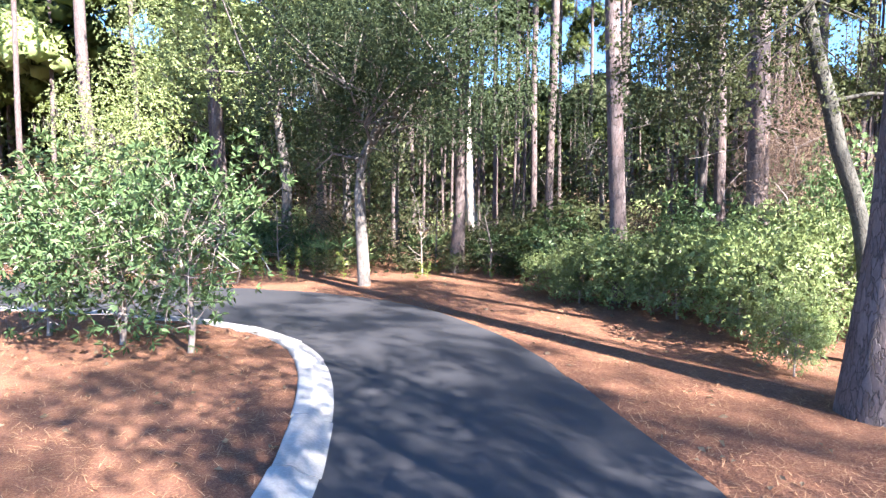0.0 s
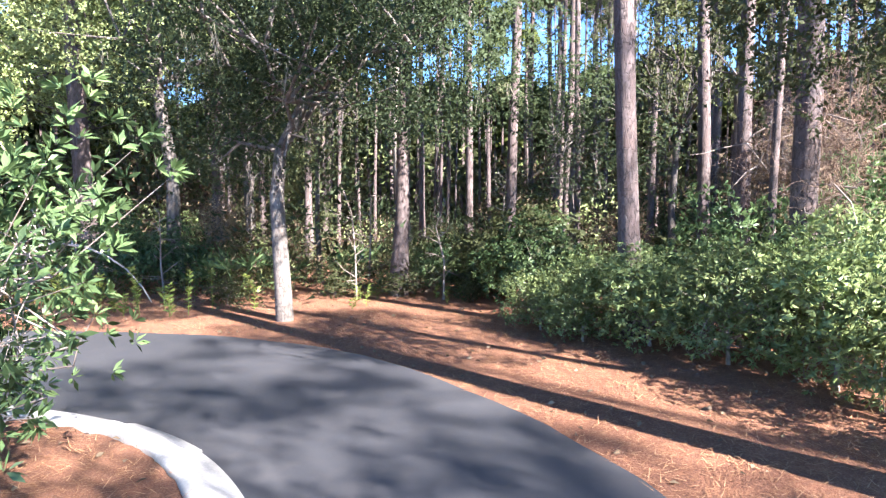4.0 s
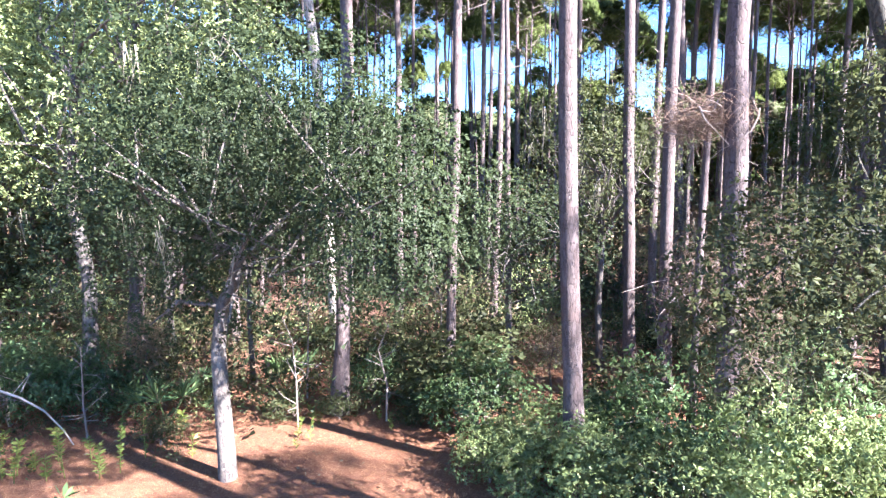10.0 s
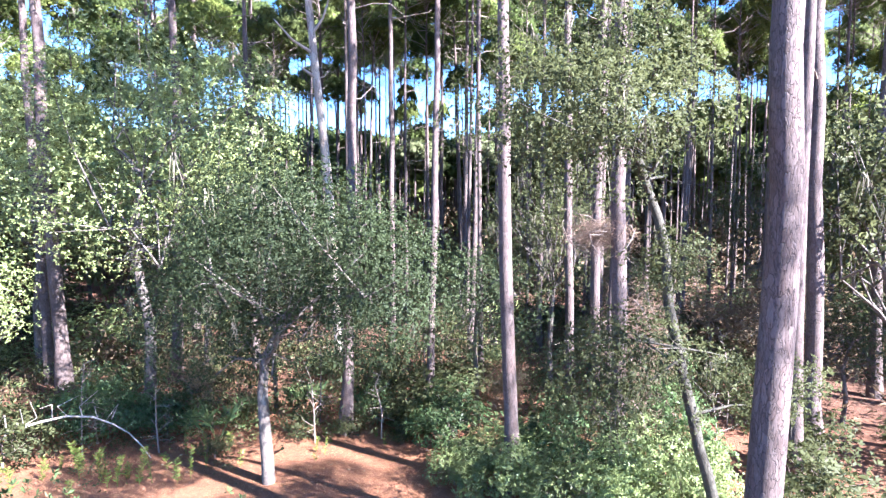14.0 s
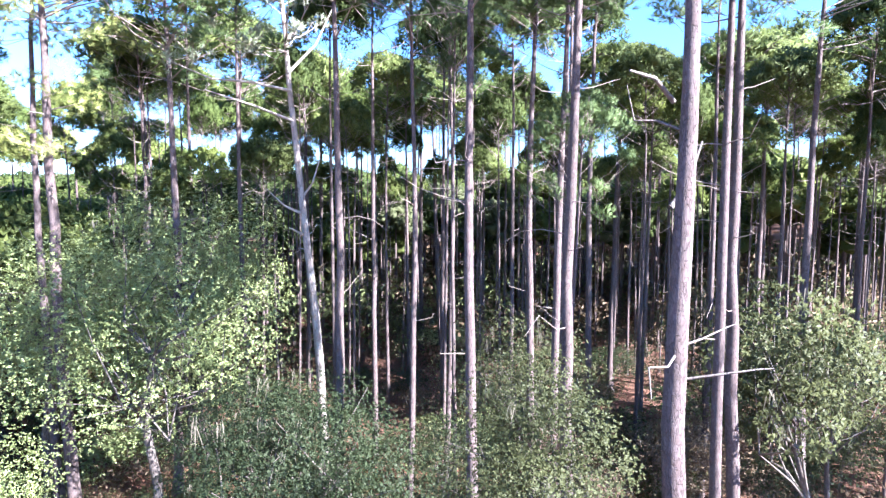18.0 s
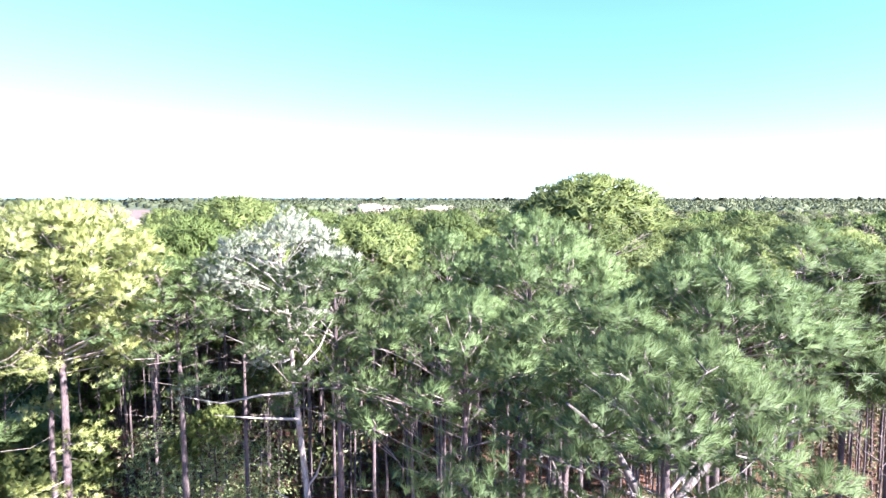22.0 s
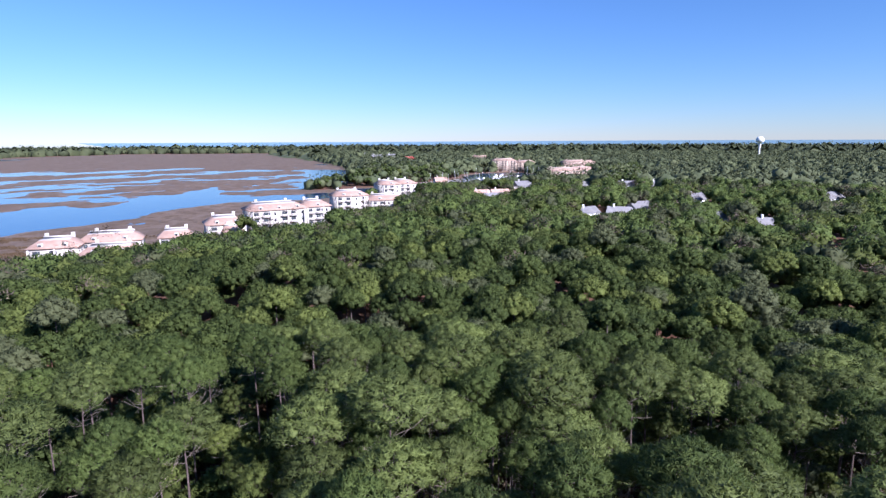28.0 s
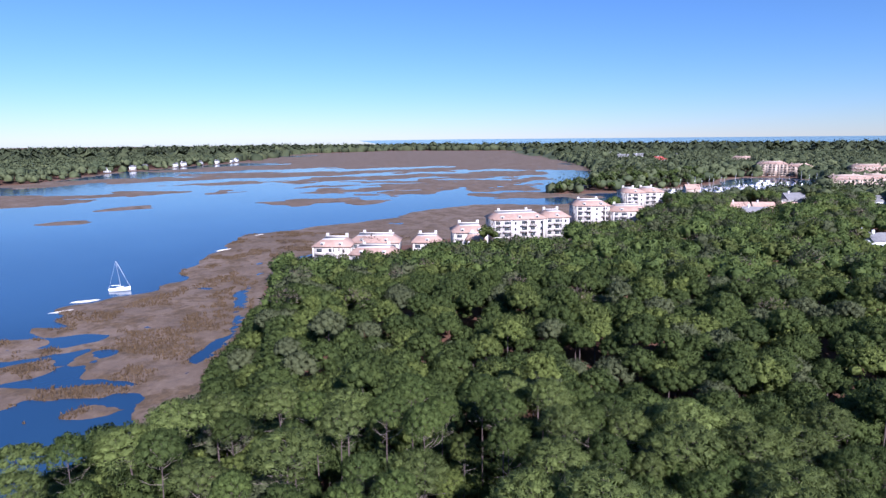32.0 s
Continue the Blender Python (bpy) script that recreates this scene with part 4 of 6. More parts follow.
for _ in range(9000):
    if count >= 170:
        break
    rad, az = math.sqrt(pr.uniform(14 ** 2, 70 ** 2)), pr.uniform(-62, 66)
    x, y = -1.0 + rad * math.sin(radians(az)), 1.0 + rad * math.cos(radians(az))
    if on_road(x, y, 2.2) or not free(x, y, 4.3) or (rad < 27 and -32 < az < 58) or (-7 < x < 0 and 16 < y < 23) or (-6 < x < 4.4 and 5 < y < 17.5) or (x < -7 and 4 < y < 19) or (x > 6.5 and y < 14.5) or x < -66 or (az < -12 and pr.random() < 0.8):
        continue
    set_pine(x, y)
    count += 1
slim = 0
for _ in range(4000):  # slender trees between the large ones
    if slim >= 95:
        break
    rad, az = math.sqrt(pr.uniform(25 ** 2, 58 ** 2)), pr.uniform(-14, 62)
    x, y = -1.0 + rad * math.sin(radians(az)), 1.0 + rad * math.cos(radians(az))
    if free(x, y, 1.7):
        set_pine(x, y, pr.uniform(0.055, 0.095), pr.uniform(16, 22), which=int(pr.integers(2, 7)))
        slim += 1

# unseen pines behind the view, added to dapple lane, island and straw
for x, y in [(22.2, -17.5), (20.0, -18.2), (21.4, -15.6), (22.8, -19.8), (24.6, -18.4), (23.4, -20.8), (20.6, -13.6), (16.2, -15.0), (18.4, -7.4), (21.8, -4.2), (17.0, -12.0), (9, -13), (14, -23), (25.5, -25), (-14, -8), (-9, -16), (-20, 2)]:
    set_pine(x, y, which=7)

# more unseen pines off to the right, added to shade the forest floor
wr = np.random.default_rng(43)
for k in range(7, 22):
    set_pine(26 + 3.2 * (k % 6) + wr.uniform(-1, 1), -5 + 5.2 * (k // 6) + wr.uniform(-1.4, 1.4), which=2 + k % 5)

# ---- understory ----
oak = broadleaf("live_oak", "small live oak, grey trunk, dead lower twigs, hanging moss", "oak tree", "", 61, LEAF_DARK_SHADE, BARK_OAK,
                trunk_pts=[(0, 0, -0.1), (-0.02, 0, 0.6), (-0.06, 0.02, 1.4), (-0.10, 0.05, 2.3), (-0.02, 0.1, 3.1), (0.4, 0.2, 4.0)], r0=0.17, mid=(0.8, 0.2, 5.3), size=(3.7, 3.1, 3.2),
                count=17500, per=6, length=0.068, width=0.032, limbs=9, lumps=18, moss=46, dead=6)
oak.matrix_basis = placed(-1.5, 15.75)
lean = broadleaf("leaning_tree", "crooked mossy tree leaning over the lane with tufts of grey-green leaves", "tree", "", 62, LEAF_OAK, BARK_MOSSY,
                 trunk_pts=[(0.1, 0, -0.1), (0.05, 0.02, 0.4), (0.02, 0.02, 0.8), (0.01, 0.07, 1.3), (-0.07, 0.1, 1.85), (-0.22, 0.08, 2.3), (-0.42, 0.08, 2.8), (-0.53, 0.14, 3.4), (-0.72, 0.2, 4.1), (-0.84, 0.25, 4.7), (-0.99, 0.27, 5.3),
                            (-1.02, 0.3, 5.8), (-1.09, 0.29, 6.3), (-1.2, 0.36, 6.8), (-1.4, 0.38, 7.25), (-1.65, 0.25, 7.65), (-2.0, 0.1, 8.0)], r0=0.115,
                 mid=(-3.1, -0.6, 8.5), size=(2.3, 1.8, 1.55), count=5200, per=6, length=0.058, width=0.026, limbs=14, lumps=16, moss=16,
                 low_lobes=[((-1.75, 0.2, 4.0), (1.8, 1.3, 1.1), 2600), ((0.75, 0.3, 3.7), (1.7, 1.2, 0.95), 1500), ((-0.9, 0.2, 6.0), (0.9, 0.7, 0.9), 700)])
lean.matrix_basis = placed(6.05, 9.0)
small = broadleaf("small_oak", "small grey-leaved oak beside the hedge with moss", "oak tree", "", 63, LEAF_OAK, BARK_OAK,
                  trunk_pts=[(0, 0, -0.1), (0.05, 0, 1.0), (-0.1, 0, 2.0), (-0.5, 0.1, 3.2)], r0=0.11, mid=(-1.2, 0.1, 4.4), size=(2.5, 2.1, 2.0), count=1900, per=6, length=0.11, width=0.055,
                  limbs=12, lumps=10, moss=20)
small.matrix_basis = placed(15.6, 12.8, 1.35, 0, (0, 0), 0.0, 1.6)

under = []
# first two: one young oak in a shade-dark and a sun-bright leaf colour
YOUNG = [(LEAF_DARK_SHADE, "understory_oak", "dark green evergreen oak with pine shade put into its leaf colour", 0), (LEAF_OLIVE_SUN, "understory_oak", "yellow-green oak with sunlight put into its leaf colour", 8),
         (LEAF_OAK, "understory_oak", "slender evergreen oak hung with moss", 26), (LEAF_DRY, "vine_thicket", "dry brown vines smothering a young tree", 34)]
for count, length, width in ((3000, 0.075, 0.036), (1500, 0.11, 0.055)):  # near trees with small leaves, then coarser ones for the distance
    for n, (leaf, name, label, moss) in enumerate(YOUNG):
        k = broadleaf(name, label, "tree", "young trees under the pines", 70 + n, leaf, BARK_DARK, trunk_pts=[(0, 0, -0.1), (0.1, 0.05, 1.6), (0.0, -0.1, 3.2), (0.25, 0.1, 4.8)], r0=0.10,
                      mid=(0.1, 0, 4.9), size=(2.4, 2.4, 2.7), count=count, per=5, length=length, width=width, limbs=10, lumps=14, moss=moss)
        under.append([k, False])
    if length < 0.1:
        k = broadleaf("understory_oak", "tall oak with a broad yellow-green crown coloured as sunlit", "tree", "young trees under the pines", 75, LEAF_OLIVE_SUN, BARK_DARK, trunk_pts=[(0, 0, -0.1), (0.2, 0.1, 2.4), (0.0, -0.2, 4.4), (0.4, 0.1, 6.4)], r0=0.15,
                      mid=(0.1, 0, 7.2), size=(3.9, 3.7, 3.7), count=8500, per=6, length=0.075, width=0.036, limbs=14, lumps=22, moss=12, hollow=0.3)
        under.append([k, False])


def set_under(n, x, y, s=1.0, turn=0.0, sz=None):
    m = placed(x, y, s, turn, (0, 0), 0.0, sz)
    if not under[n][1]:
        under[n][1] = True
        under[n][0].matrix_basis = m
        return under[n][0]
    return copy_thing(under[n][0], m)


# the oak at (6.6, -1.0) is out of view, added to throw leaf shade
for n, x, y, s, sz in [(4, -5.2, 21.8, 1.3, 1.2), (3, 9.2, 15.6, 0.65, 0.6), (3, 10.8, 17.2, 0.7, 0.65), (3, 5.6, 17.4, 0.5, 0.5), (3, -3.6, 20.2, 0.6, 0.55), (4, -4.6, 30.5, 1.15, 1.15), (2, 17.2, 13.6, 1.1, 1.3), (2, 6.6, -1.0, 1.0, 1.1), (4, -10.4, 28.5, 1.0, 0.95), (1, -9.6, 19.5, 0.9, 0.85), (0, 4.9, 18.2, 0.9, 0.75), (2, 8.2, 19.5, 1.0, 0.95), (3, 13.4, 23.6, 1.1, 1.15), (0, -3.6, 24.5, 1.1, 1.2),
                       (0, 15.8, 14.6, 0.85, 0.75), (2, 18.4, 20.6, 1.1, 1.0), (1, -15.5, 18.5, 1.2, 1.2), (2, -1.2, 21.2, 0.7, 0.8)]:
    set_under(n, x, y, s, (x * 77 + y * 31) % 360, sz)
ur = np.random.default_rng(9)
made = 0
for _ in range(3000):
    if made >= 34:
        break
    rad, az = ur.uniform(22, 85), ur.uniform(-52, 66)
    x, y = -1 + rad * math.sin(radians(az)), 1 + rad * math.cos(radians(az))
    if not free(x, y, 1.0) or on_road(x, y, 3):
        continue
    set_under(int(ur.choice([5, 6, 7, 8], p=[0.36, 0.14, 0.28, 0.22])), x, y, ur.uniform(0.75, 1.25), ur.uniform(0, 360), ur.uniform(0.4, 0.8))
    made += 1

# ---- shrubs ----
bushes = []
for n, (leaf, size, count) in enumerate([(LEAF_HEDGE, (1.25, 1.2, 1.0), 620), (LEAF_HEDGE, (1.1, 1.2, 0.95), 560), (LEAF_SHRUB, (1.3, 1.2, 0.95), 560)]):
    k = broadleaf("shrub", "rounded evergreen shrub of the roadside hedge", "shrub", "shrubs of the roadside hedge", 90 + n, leaf, TWIG, trunk_pts=[(0, 0, -0.1), (0.03, 0.02, 0.35), (0.06, 0, 0.7)], r0=0.035,
                  mid=(0, 0, 1.02), size=size, count=int(count * 1.9), per=8, length=0.082, width=0.031, limbs=16, lumps=12, hollow=0.3)
    bushes.append([k, False])
for n, leaf in enumerate((LEAF_OAK, LEAF_OLIVE_SUN)):
    k = broadleaf("shrub", "evergreen shrub on the pine straw under the trees", "shrub", "shrubs under the pines", 96 + n, leaf, TWIG, trunk_pts=[(0, 0, -0.1), (0.03, 0.02, 0.35), (0.06, 0, 0.7)], r0=0.03,
                  mid=(0, 0, 0.95), size=(1.2, 1.2, 0.95), count=520, per=5, length=0.11, width=0.05, limbs=6, lumps=10, hollow=0.3)
    bushes.append([k, False])


def set_bush(n, x, y, s=1.0, turn=0.0, sz=None, label="", group=""):
    m = placed(x, y, s, turn, (0, 0), 0.0, sz)
    if not bushes[n][1]:
        bushes[n][1] = True
        bushes[n][0].matrix_basis = m
        ob = bushes[n][0]
    else:
        ob = copy_thing(bushes[n][0], m)
    return tagged(ob, label, "", group) if label or group else ob


for n, x, y, s, sz in [(0, 5.35, 9.5, 1.0, 1.0), (1, 5.3, 10.7, 1.05, 1.1), (0, 4.75, 11.9, 1.05, 1.05), (1, 4.2, 13.0, 1.0, 1.0), (0, 3.5, 14.3, 0.85, 0.85), (1, 6.5, 10.4, 1.15, 1.15), (0, 6.2, 11.8, 1.2, 1.1),
                       (2, 5.6, 13.2, 1.1, 1.05), (1, 4.6, 14.7, 1.1, 0.95), (2, 3.3, 16.2, 0.9, 0.8), (0, 7.6, 11.5, 1.1, 1.05), (2, 7.7, 13.0, 1.2, 1.2), (0, 4.9, 8.5, 0.55, 0.6), (0, 2.9, 14.3, 0.75, 0.75), (1, 3.3, 13.4, 0.7, 0.75), (1, 2.7, 18.4, 0.9, 0.7), (3, 8.6, 9.4, 1.1, 1.0), (3, 9.8, 10.6, 1.2, 1.2), (3, 10.2, 8.4, 1.0, 0.9), (3, 11.6, 11.8, 1.2, 1.1)]:
    set_bush(n, x, y, s * (0.85 + 0.3 * ((x * 53 + y * 29) % 1)), (x * 91 + y * 37) % 360, sz * (0.68 + 0.55 * ((x * 17 + y * 43) % 1)))
for n, x, y, s, sz in [(3, 0.7, 18.0, 0.5, 0.4), (3, -0.7, 18.5, 0.6, 0.45), (2, 1.7, 19.0, 0.6, 0.55), (3, -2.9, 17.6, 0.5, 0.4), (2, -6.2, 19.6, 1.0, 0.95), (3, -8.2, 18.6, 1.1, 1.1), (2, -4.4, 19.8, 0.8, 0.75), (3, 2.3, 17.2, 0.4, 0.35)]:
    set_bush(n, x, y, s, (x * 91 + y * 37) % 360, sz, "evergreen shrub on the pine straw under the trees", "shrubs under the pines")
br = np.random.default_rng(13)
made = 0
for _ in range(3000):
    if made >= 66:
        break
    rad, az = br.uniform(16, 48), br.uniform(-60, 66)
    x, y = -1 + rad * math.sin(radians(az)), 1 + rad * math.cos(radians(az))
    if on_road(x, y, 2.0) or (-4.5 < x < 3 and y < 20.5) or (x < -4 and y < 17.5):
        continue
    s = br.uniform(0.7, 1.5)
    set_bush(int(br.choice([3, 4], p=[0.8, 0.2])), x, y, s, br.uniform(0, 360), s * br.uniform(0.6, 1.1))
    made += 1

# the loose shrubs on the kerbed island
for n, (x, y, hgt, wide, seed) in enumerate([(-2.75, 9.0, 2.0, 1.15, 120), (-3.9, 9.4, 2.1, 1.3, 121), (-5.3, 9.9, 1.9, 1.3, 122)]):
    stems = [(0, 0, -0.1), (0.06, 0.02, 0.5), (0.0, 0.1, 1.0), (-0.15, 0.05, 1.5)]
    isl = broadleaf("island_shrub", "loose tall shrub with whorled glossy leaves on the island", "shrub", "shrubs on the island", seed, LEAF_SHRUB, TWIG, trunk_pts=stems, r0=0.045, mid=(0, 0, 1.62),
                    size=(wide * 1.3, wide * 1.2, 1.5), count=680, per=10, length=0.098, width=0.032, limbs=26, lumps=13, hollow=0.15)
    isl.matrix_basis = placed(x, y)


# ---- canopy beyond the near stand ----
def crown_tile(seed, n, R, h, size, core=0.0, lumps=7, wide=0.42):
    """A dome of leafy lumps, each covered with short blades and closed by dark inner foliage."""
    r = np.random.default_rng(seed)
    g = Geo()
    u = (np.arange(lumps) + 0.5) / lumps
    ring_a = np.arange(lumps) * 2.4 + r.uniform(0, 6)
    ring_r = R * 0.76 * np.sqrt(u) * r.uniform(0.88, 1.12, lumps)
    mids = np.stack([ring_r * np.cos(ring_a), ring_r * np.sin(ring_a), h * (0.42 - 0.85 * u ** 1.3) * r.uniform(0.85, 1.15, lumps)], 1)
    rad = r.uniform(0.85, 1.2, lumps) * R * 1.4 / math.sqrt(lumps)
    k = r.integers(0, lumps, n)
    d = rand_dirs(n, r)
    d[:, 2] = np.abs(d[:, 2]) * 1.1 - 0.3
    d = unit(d)
    c = mids[k] + d * rad[k][:, None] * r.uniform(0.72, 1.0, (n, 1)) * [1, 1, 0.85]
    ax = unit(d + rand_dirs(n, r) * 0.75 + [0, 0, 0.2])
    s = size * r.uniform(0.7, 1.3, (n, 1))
    w = unit(np.cross(ax, rand_dirs(n, r))) * s * wide * 0.5
    v = np.stack([c - w, c + w, c + ax * s], 1).reshape(-1, 3)
    g.add(v, np.arange(3 * n).reshape(-1, 3), np.repeat(unit(d * 0.85 + ax * 0.4 + [0, 0, 0.1]), 3, 0))
    if core:
        for m_, s_ in zip(mids, rad):
            blob(g, m_ - [0, 0, 0.12 * s_], np.array([1, 1, 0.8]) * s_ * core, r, 3, 6)
    return (*g.arrays(), g.normals())


def scatter(tiles, spots_xyz, scales, turns):
    gv, gf, gn, n = [], [], [], 0
    for i, (p, s, a) in enumerate(zip(spots_xyz, scales, turns)):
        v, f, nr = tiles[i % len(tiles)]
        c, q = math.cos(a), math.sin(a)
        turn = np.array([[c, q, 0], [-q, c, 0], [0, 0, 1]])
        gv.append(v @ turn * s + p)
        gn.append(nr @ turn)
        gf.append(f + n)
        n += len(v)
    return np.concatenate(gv), np.concatenate(gf), np.concatenate(gn)


HOUSES = [
    (-117, 223, 30), (-95, 234, 22), (-74, 258, 20), (-45, 284, 30), (-11.9, 351, 30), (8.8, 451, 26), (77, 422, 22), (108, 459, 14), (104, 288, 9), (121, 292, 9),
    (140, 307, 9), (190, 337, 10), (153, 255, 9), (164, 239, 9), (272, 331, 11), (150, 182, 7), (105, 302, 8), (196, 456, 10), (218, 454, 10), (163, 464, 10), (72, 395, 8), (190, 866, 34), (206, 636, 36)]

HOUSES += [(-846 - 5 * k, 796 + 55 * k, 15) for k in range(9)]


VIEWS = [(hx, hy, hr_ * 0.62, 31 if hr_ > 18 else 49, 7.0 if hr_ > 18 else 4.5) for hx, hy, hr_ in HOUSES if hx > -500] + [
    (62, 571, 30, 51, 0), (103, 629, 40, 51, 0), (143, 686, 40, 51, 0), (228, 741, 32, 51, 5), (150, 760, 34, 51, -1), (175, 850, 30, 51, -1), (229, 1032, 26, 51, 5), (196, 1183, 20, 51, 5), (288, 849, 36, 51, 5), (49, 547, 9, 51, 2), (61, 1161, 14, 51, 4), (2, 1319, 50, 51, 6)]


def sight(x, y):
    """The height that keeps buildings and basin in view from over the lane."""
    cap = np.full(x.shape, 99.0)
    for hx, hy, wide, eye_z, low in VIEWS:
        far = np.hypot(hx, hy)
        along, side = (x * hx + y * hy) / far, np.abs(x * hy - y * hx) / far
        line = eye_z - (eye_z - low) * along / far
        cap = np.where((side < wide) & (along > far * 0.3) & (along < far), np.minimum(cap, np.maximum(line - 2.5, 4.0)), cap)
    return cap


def clear(x, y):
    ok = land_dist(x, y) > 6.0
    for hx, hy, hr_ in HOUSES:
        ok &= np.hypot(x - hx, y - hy) > hr_ * 0.72
        towards = np.hypot(hx, hy)
        along = (x * hx + y * hy) / towards
        side = np.abs(x * hy - y * hx) / towards
        ok &= ~((side < hr_ * 0.6) & (along > towards - hr_ * 1.25) & (along < towards))
        if hr_ > 18 and hy < 400:
            ok &= ~((side < hr_ * 1.1) & (along > towards) & (along < towards + 75))
    return ok


def ring(r, near, far, gap, az0, az1):
    """Jittered places on land between two distances from the lane's bend."""
    x, y = np.meshgrid(np.arange(-far, far, gap), np.arange(-far * 0.35, far, gap))
    x, y = x + r.uniform(-0.42, 0.42, x.shape) * gap, y + r.uniform(-0.42, 0.42, x.shape) * gap
    d, a = np.hypot(x + 1, y - 1), np.degrees(np.arctan2(x + 1, y - 1))
    k = (d > near) & (d < far) & (a > az0) & (a < az1)
    x, y = x[k], y[k]
    k = clear(x, y)
    return x[k], y[k]


cr = np.random.default_rng(31)


def forest(name, label, near, far, gap, az0, az1, tiles, mats, top, smin, smax):
    x, y = ring(cr, near, far, gap, az0, az1)
    n = len(x)
    edge = np.clip(land_dist(x, y) / 24, 0.35, 1.0)
    d = np.hypot(x, y)
    z = (top + np.clip((d - 1500) / 1400, 0, 1) * 2 * (x < -0.25 * y) - np.clip((d - 250) / 200, 0, 1) * 1.5 * (near < 400) + cr.normal(0, 1.6, n) + 1.6 * ripple(x, y, 23, 2.2) + 3.5 * np.clip((d - 58) / 107, 0, 1) * (near < 100)) * edge
    z = np.where((np.degrees(np.arctan2(x, y)) < -14) & (d < 112), np.minimum(z, 10.5 + 0.5 * cr.normal(0, 1.6, n)), z)
    z = z + np.where((cr.random(n) < 0.07) & (near < 100), cr.uniform(2, 5, n), 0)
    z = np.minimum(z, sight(x, y))
    k = z > 3.5
    x, y, z, n = x[k], y[k], z[k], int(k.sum())
    pick = cr.random(n)
    for mat, lo, hi in mats:
        k = (pick >= lo) & (pick < hi)
        m = int(k.sum())
        v, f, vn = scatter(tiles, np.stack([x[k], y[k], z[k]], 1), cr.uniform(smin, smax, m), cr.uniform(0, 6.28, m))
        tagged(new(name, to_mesh(name, v, f, mat, False, vn)), label, "forest", kind="stuff")
    return x, y, z


MIXED = ((CANOPY, 0, 0.62), (CANOPY_B, 0.62, 0.82), (CANOPY_C, 0.82, 1.01))
FAR_MIX = ((CANOPY_FAR, 0, 1.01),)
def dome_tile(seed, n, R, h, size, lumps, core=0.85):
    g = Geo()
    dome_crown(g, np.random.default_rng(seed), np.zeros(3), R, h, lumps, n, size, 0.55, core)
    return (*g.arrays(), g.normals())


near_tiles = [dome_tile(200 + k, 1350, 3.3, 2.9, 0.36, 26, 0.8) for k in range(6)]
fx, fy, fz = forest("pine_canopy", "closed green canopy of many pine crowns", 58, 165, 5.2, -62, 64, near_tiles, MIXED, 10.8, 0.85, 1.3)
stems = Geo()
for x, y, z in zip(fx, fy, fz):
    if math.hypot(x, y) < 120:
        tube(stems, [(x, y, -0.5), (x, y, z * 0.5), (x, y, z)], [0.2, 0.16, 0.08], 4, False)
tagged(new("pine_stems", stems.mesh("pine_stems", BARK)), "crowd of bare pine trunks under the canopy", "tree trunks", kind="stuff")
forest("oak_canopy", "low rounded oak canopy between the lane and the marsh", 33, 58, 4.6, -64, -14, near_tiles, ((CANOPY, 0, 0.3), (LEAF_OLIVE_SUN, 0.3, 0.6), (CANOPY_B, 0.6, 1.01)), 11.0, 0.8, 1.2)
mid_tiles = [dome_tile(220 + k, 190, 3.7, 2.9, 0.85, 6, 0.85) for k in range(5)]
forest("woodland", "dense mixed woodland canopy towards the marina", 165, 470, 7.0, -60, 62, mid_tiles, MIXED, 13.0, 0.85, 1.3)
far_tiles = [crown_tile(240 + k, 20, 5.8, 2.8, 1.5, 0.7, 1, 0.7) for k in range(4)]
forest("distant_woodland", "distant dark woodland reaching the sea", 470, 1500, 12.8, -62, 62, far_tiles, FAR_MIX, 12.5, 0.9, 1.4)
forest("marina_woodland", "wood of low trees on the spit beside the marina", 470, 780, 10.5, -10, 24, mid_tiles, MIXED, 13.0, 0.8, 1.2)
vast_tiles = [crown_tile(260 + k, 8, 15, 5, 5, 0.95, 1, 0.7) for k in range(4)]
forest("horizon_woodland", "low line of far woodland", 1500, 2900, 34, -66, 62, vast_tiles, FAR_MIX, 6.5, 0.9, 1.4)
dots = [crown_tile(270 + k, 160, 3.0, 2.4, 0.9, 0, 6, 0.12) for k in range(3)]
bx, by = ring(cr, 130, 420, 26, -40, 60)
v, f, vn = scatter(dots, np.stack([bx, by, np.full(len(bx), 16.5)], 1), cr.uniform(0.7, 1.2, len(bx)), cr.uniform(0, 6, len(bx)))
tagged(new("bare_crowns", to_mesh("bare_crowns", v, f, BARE, False, vn)), "leafless grey-brown crowns among the green", "trees", kind="stuff")


# undergrowth between the trunks
ug = np.random.default_rng(88)
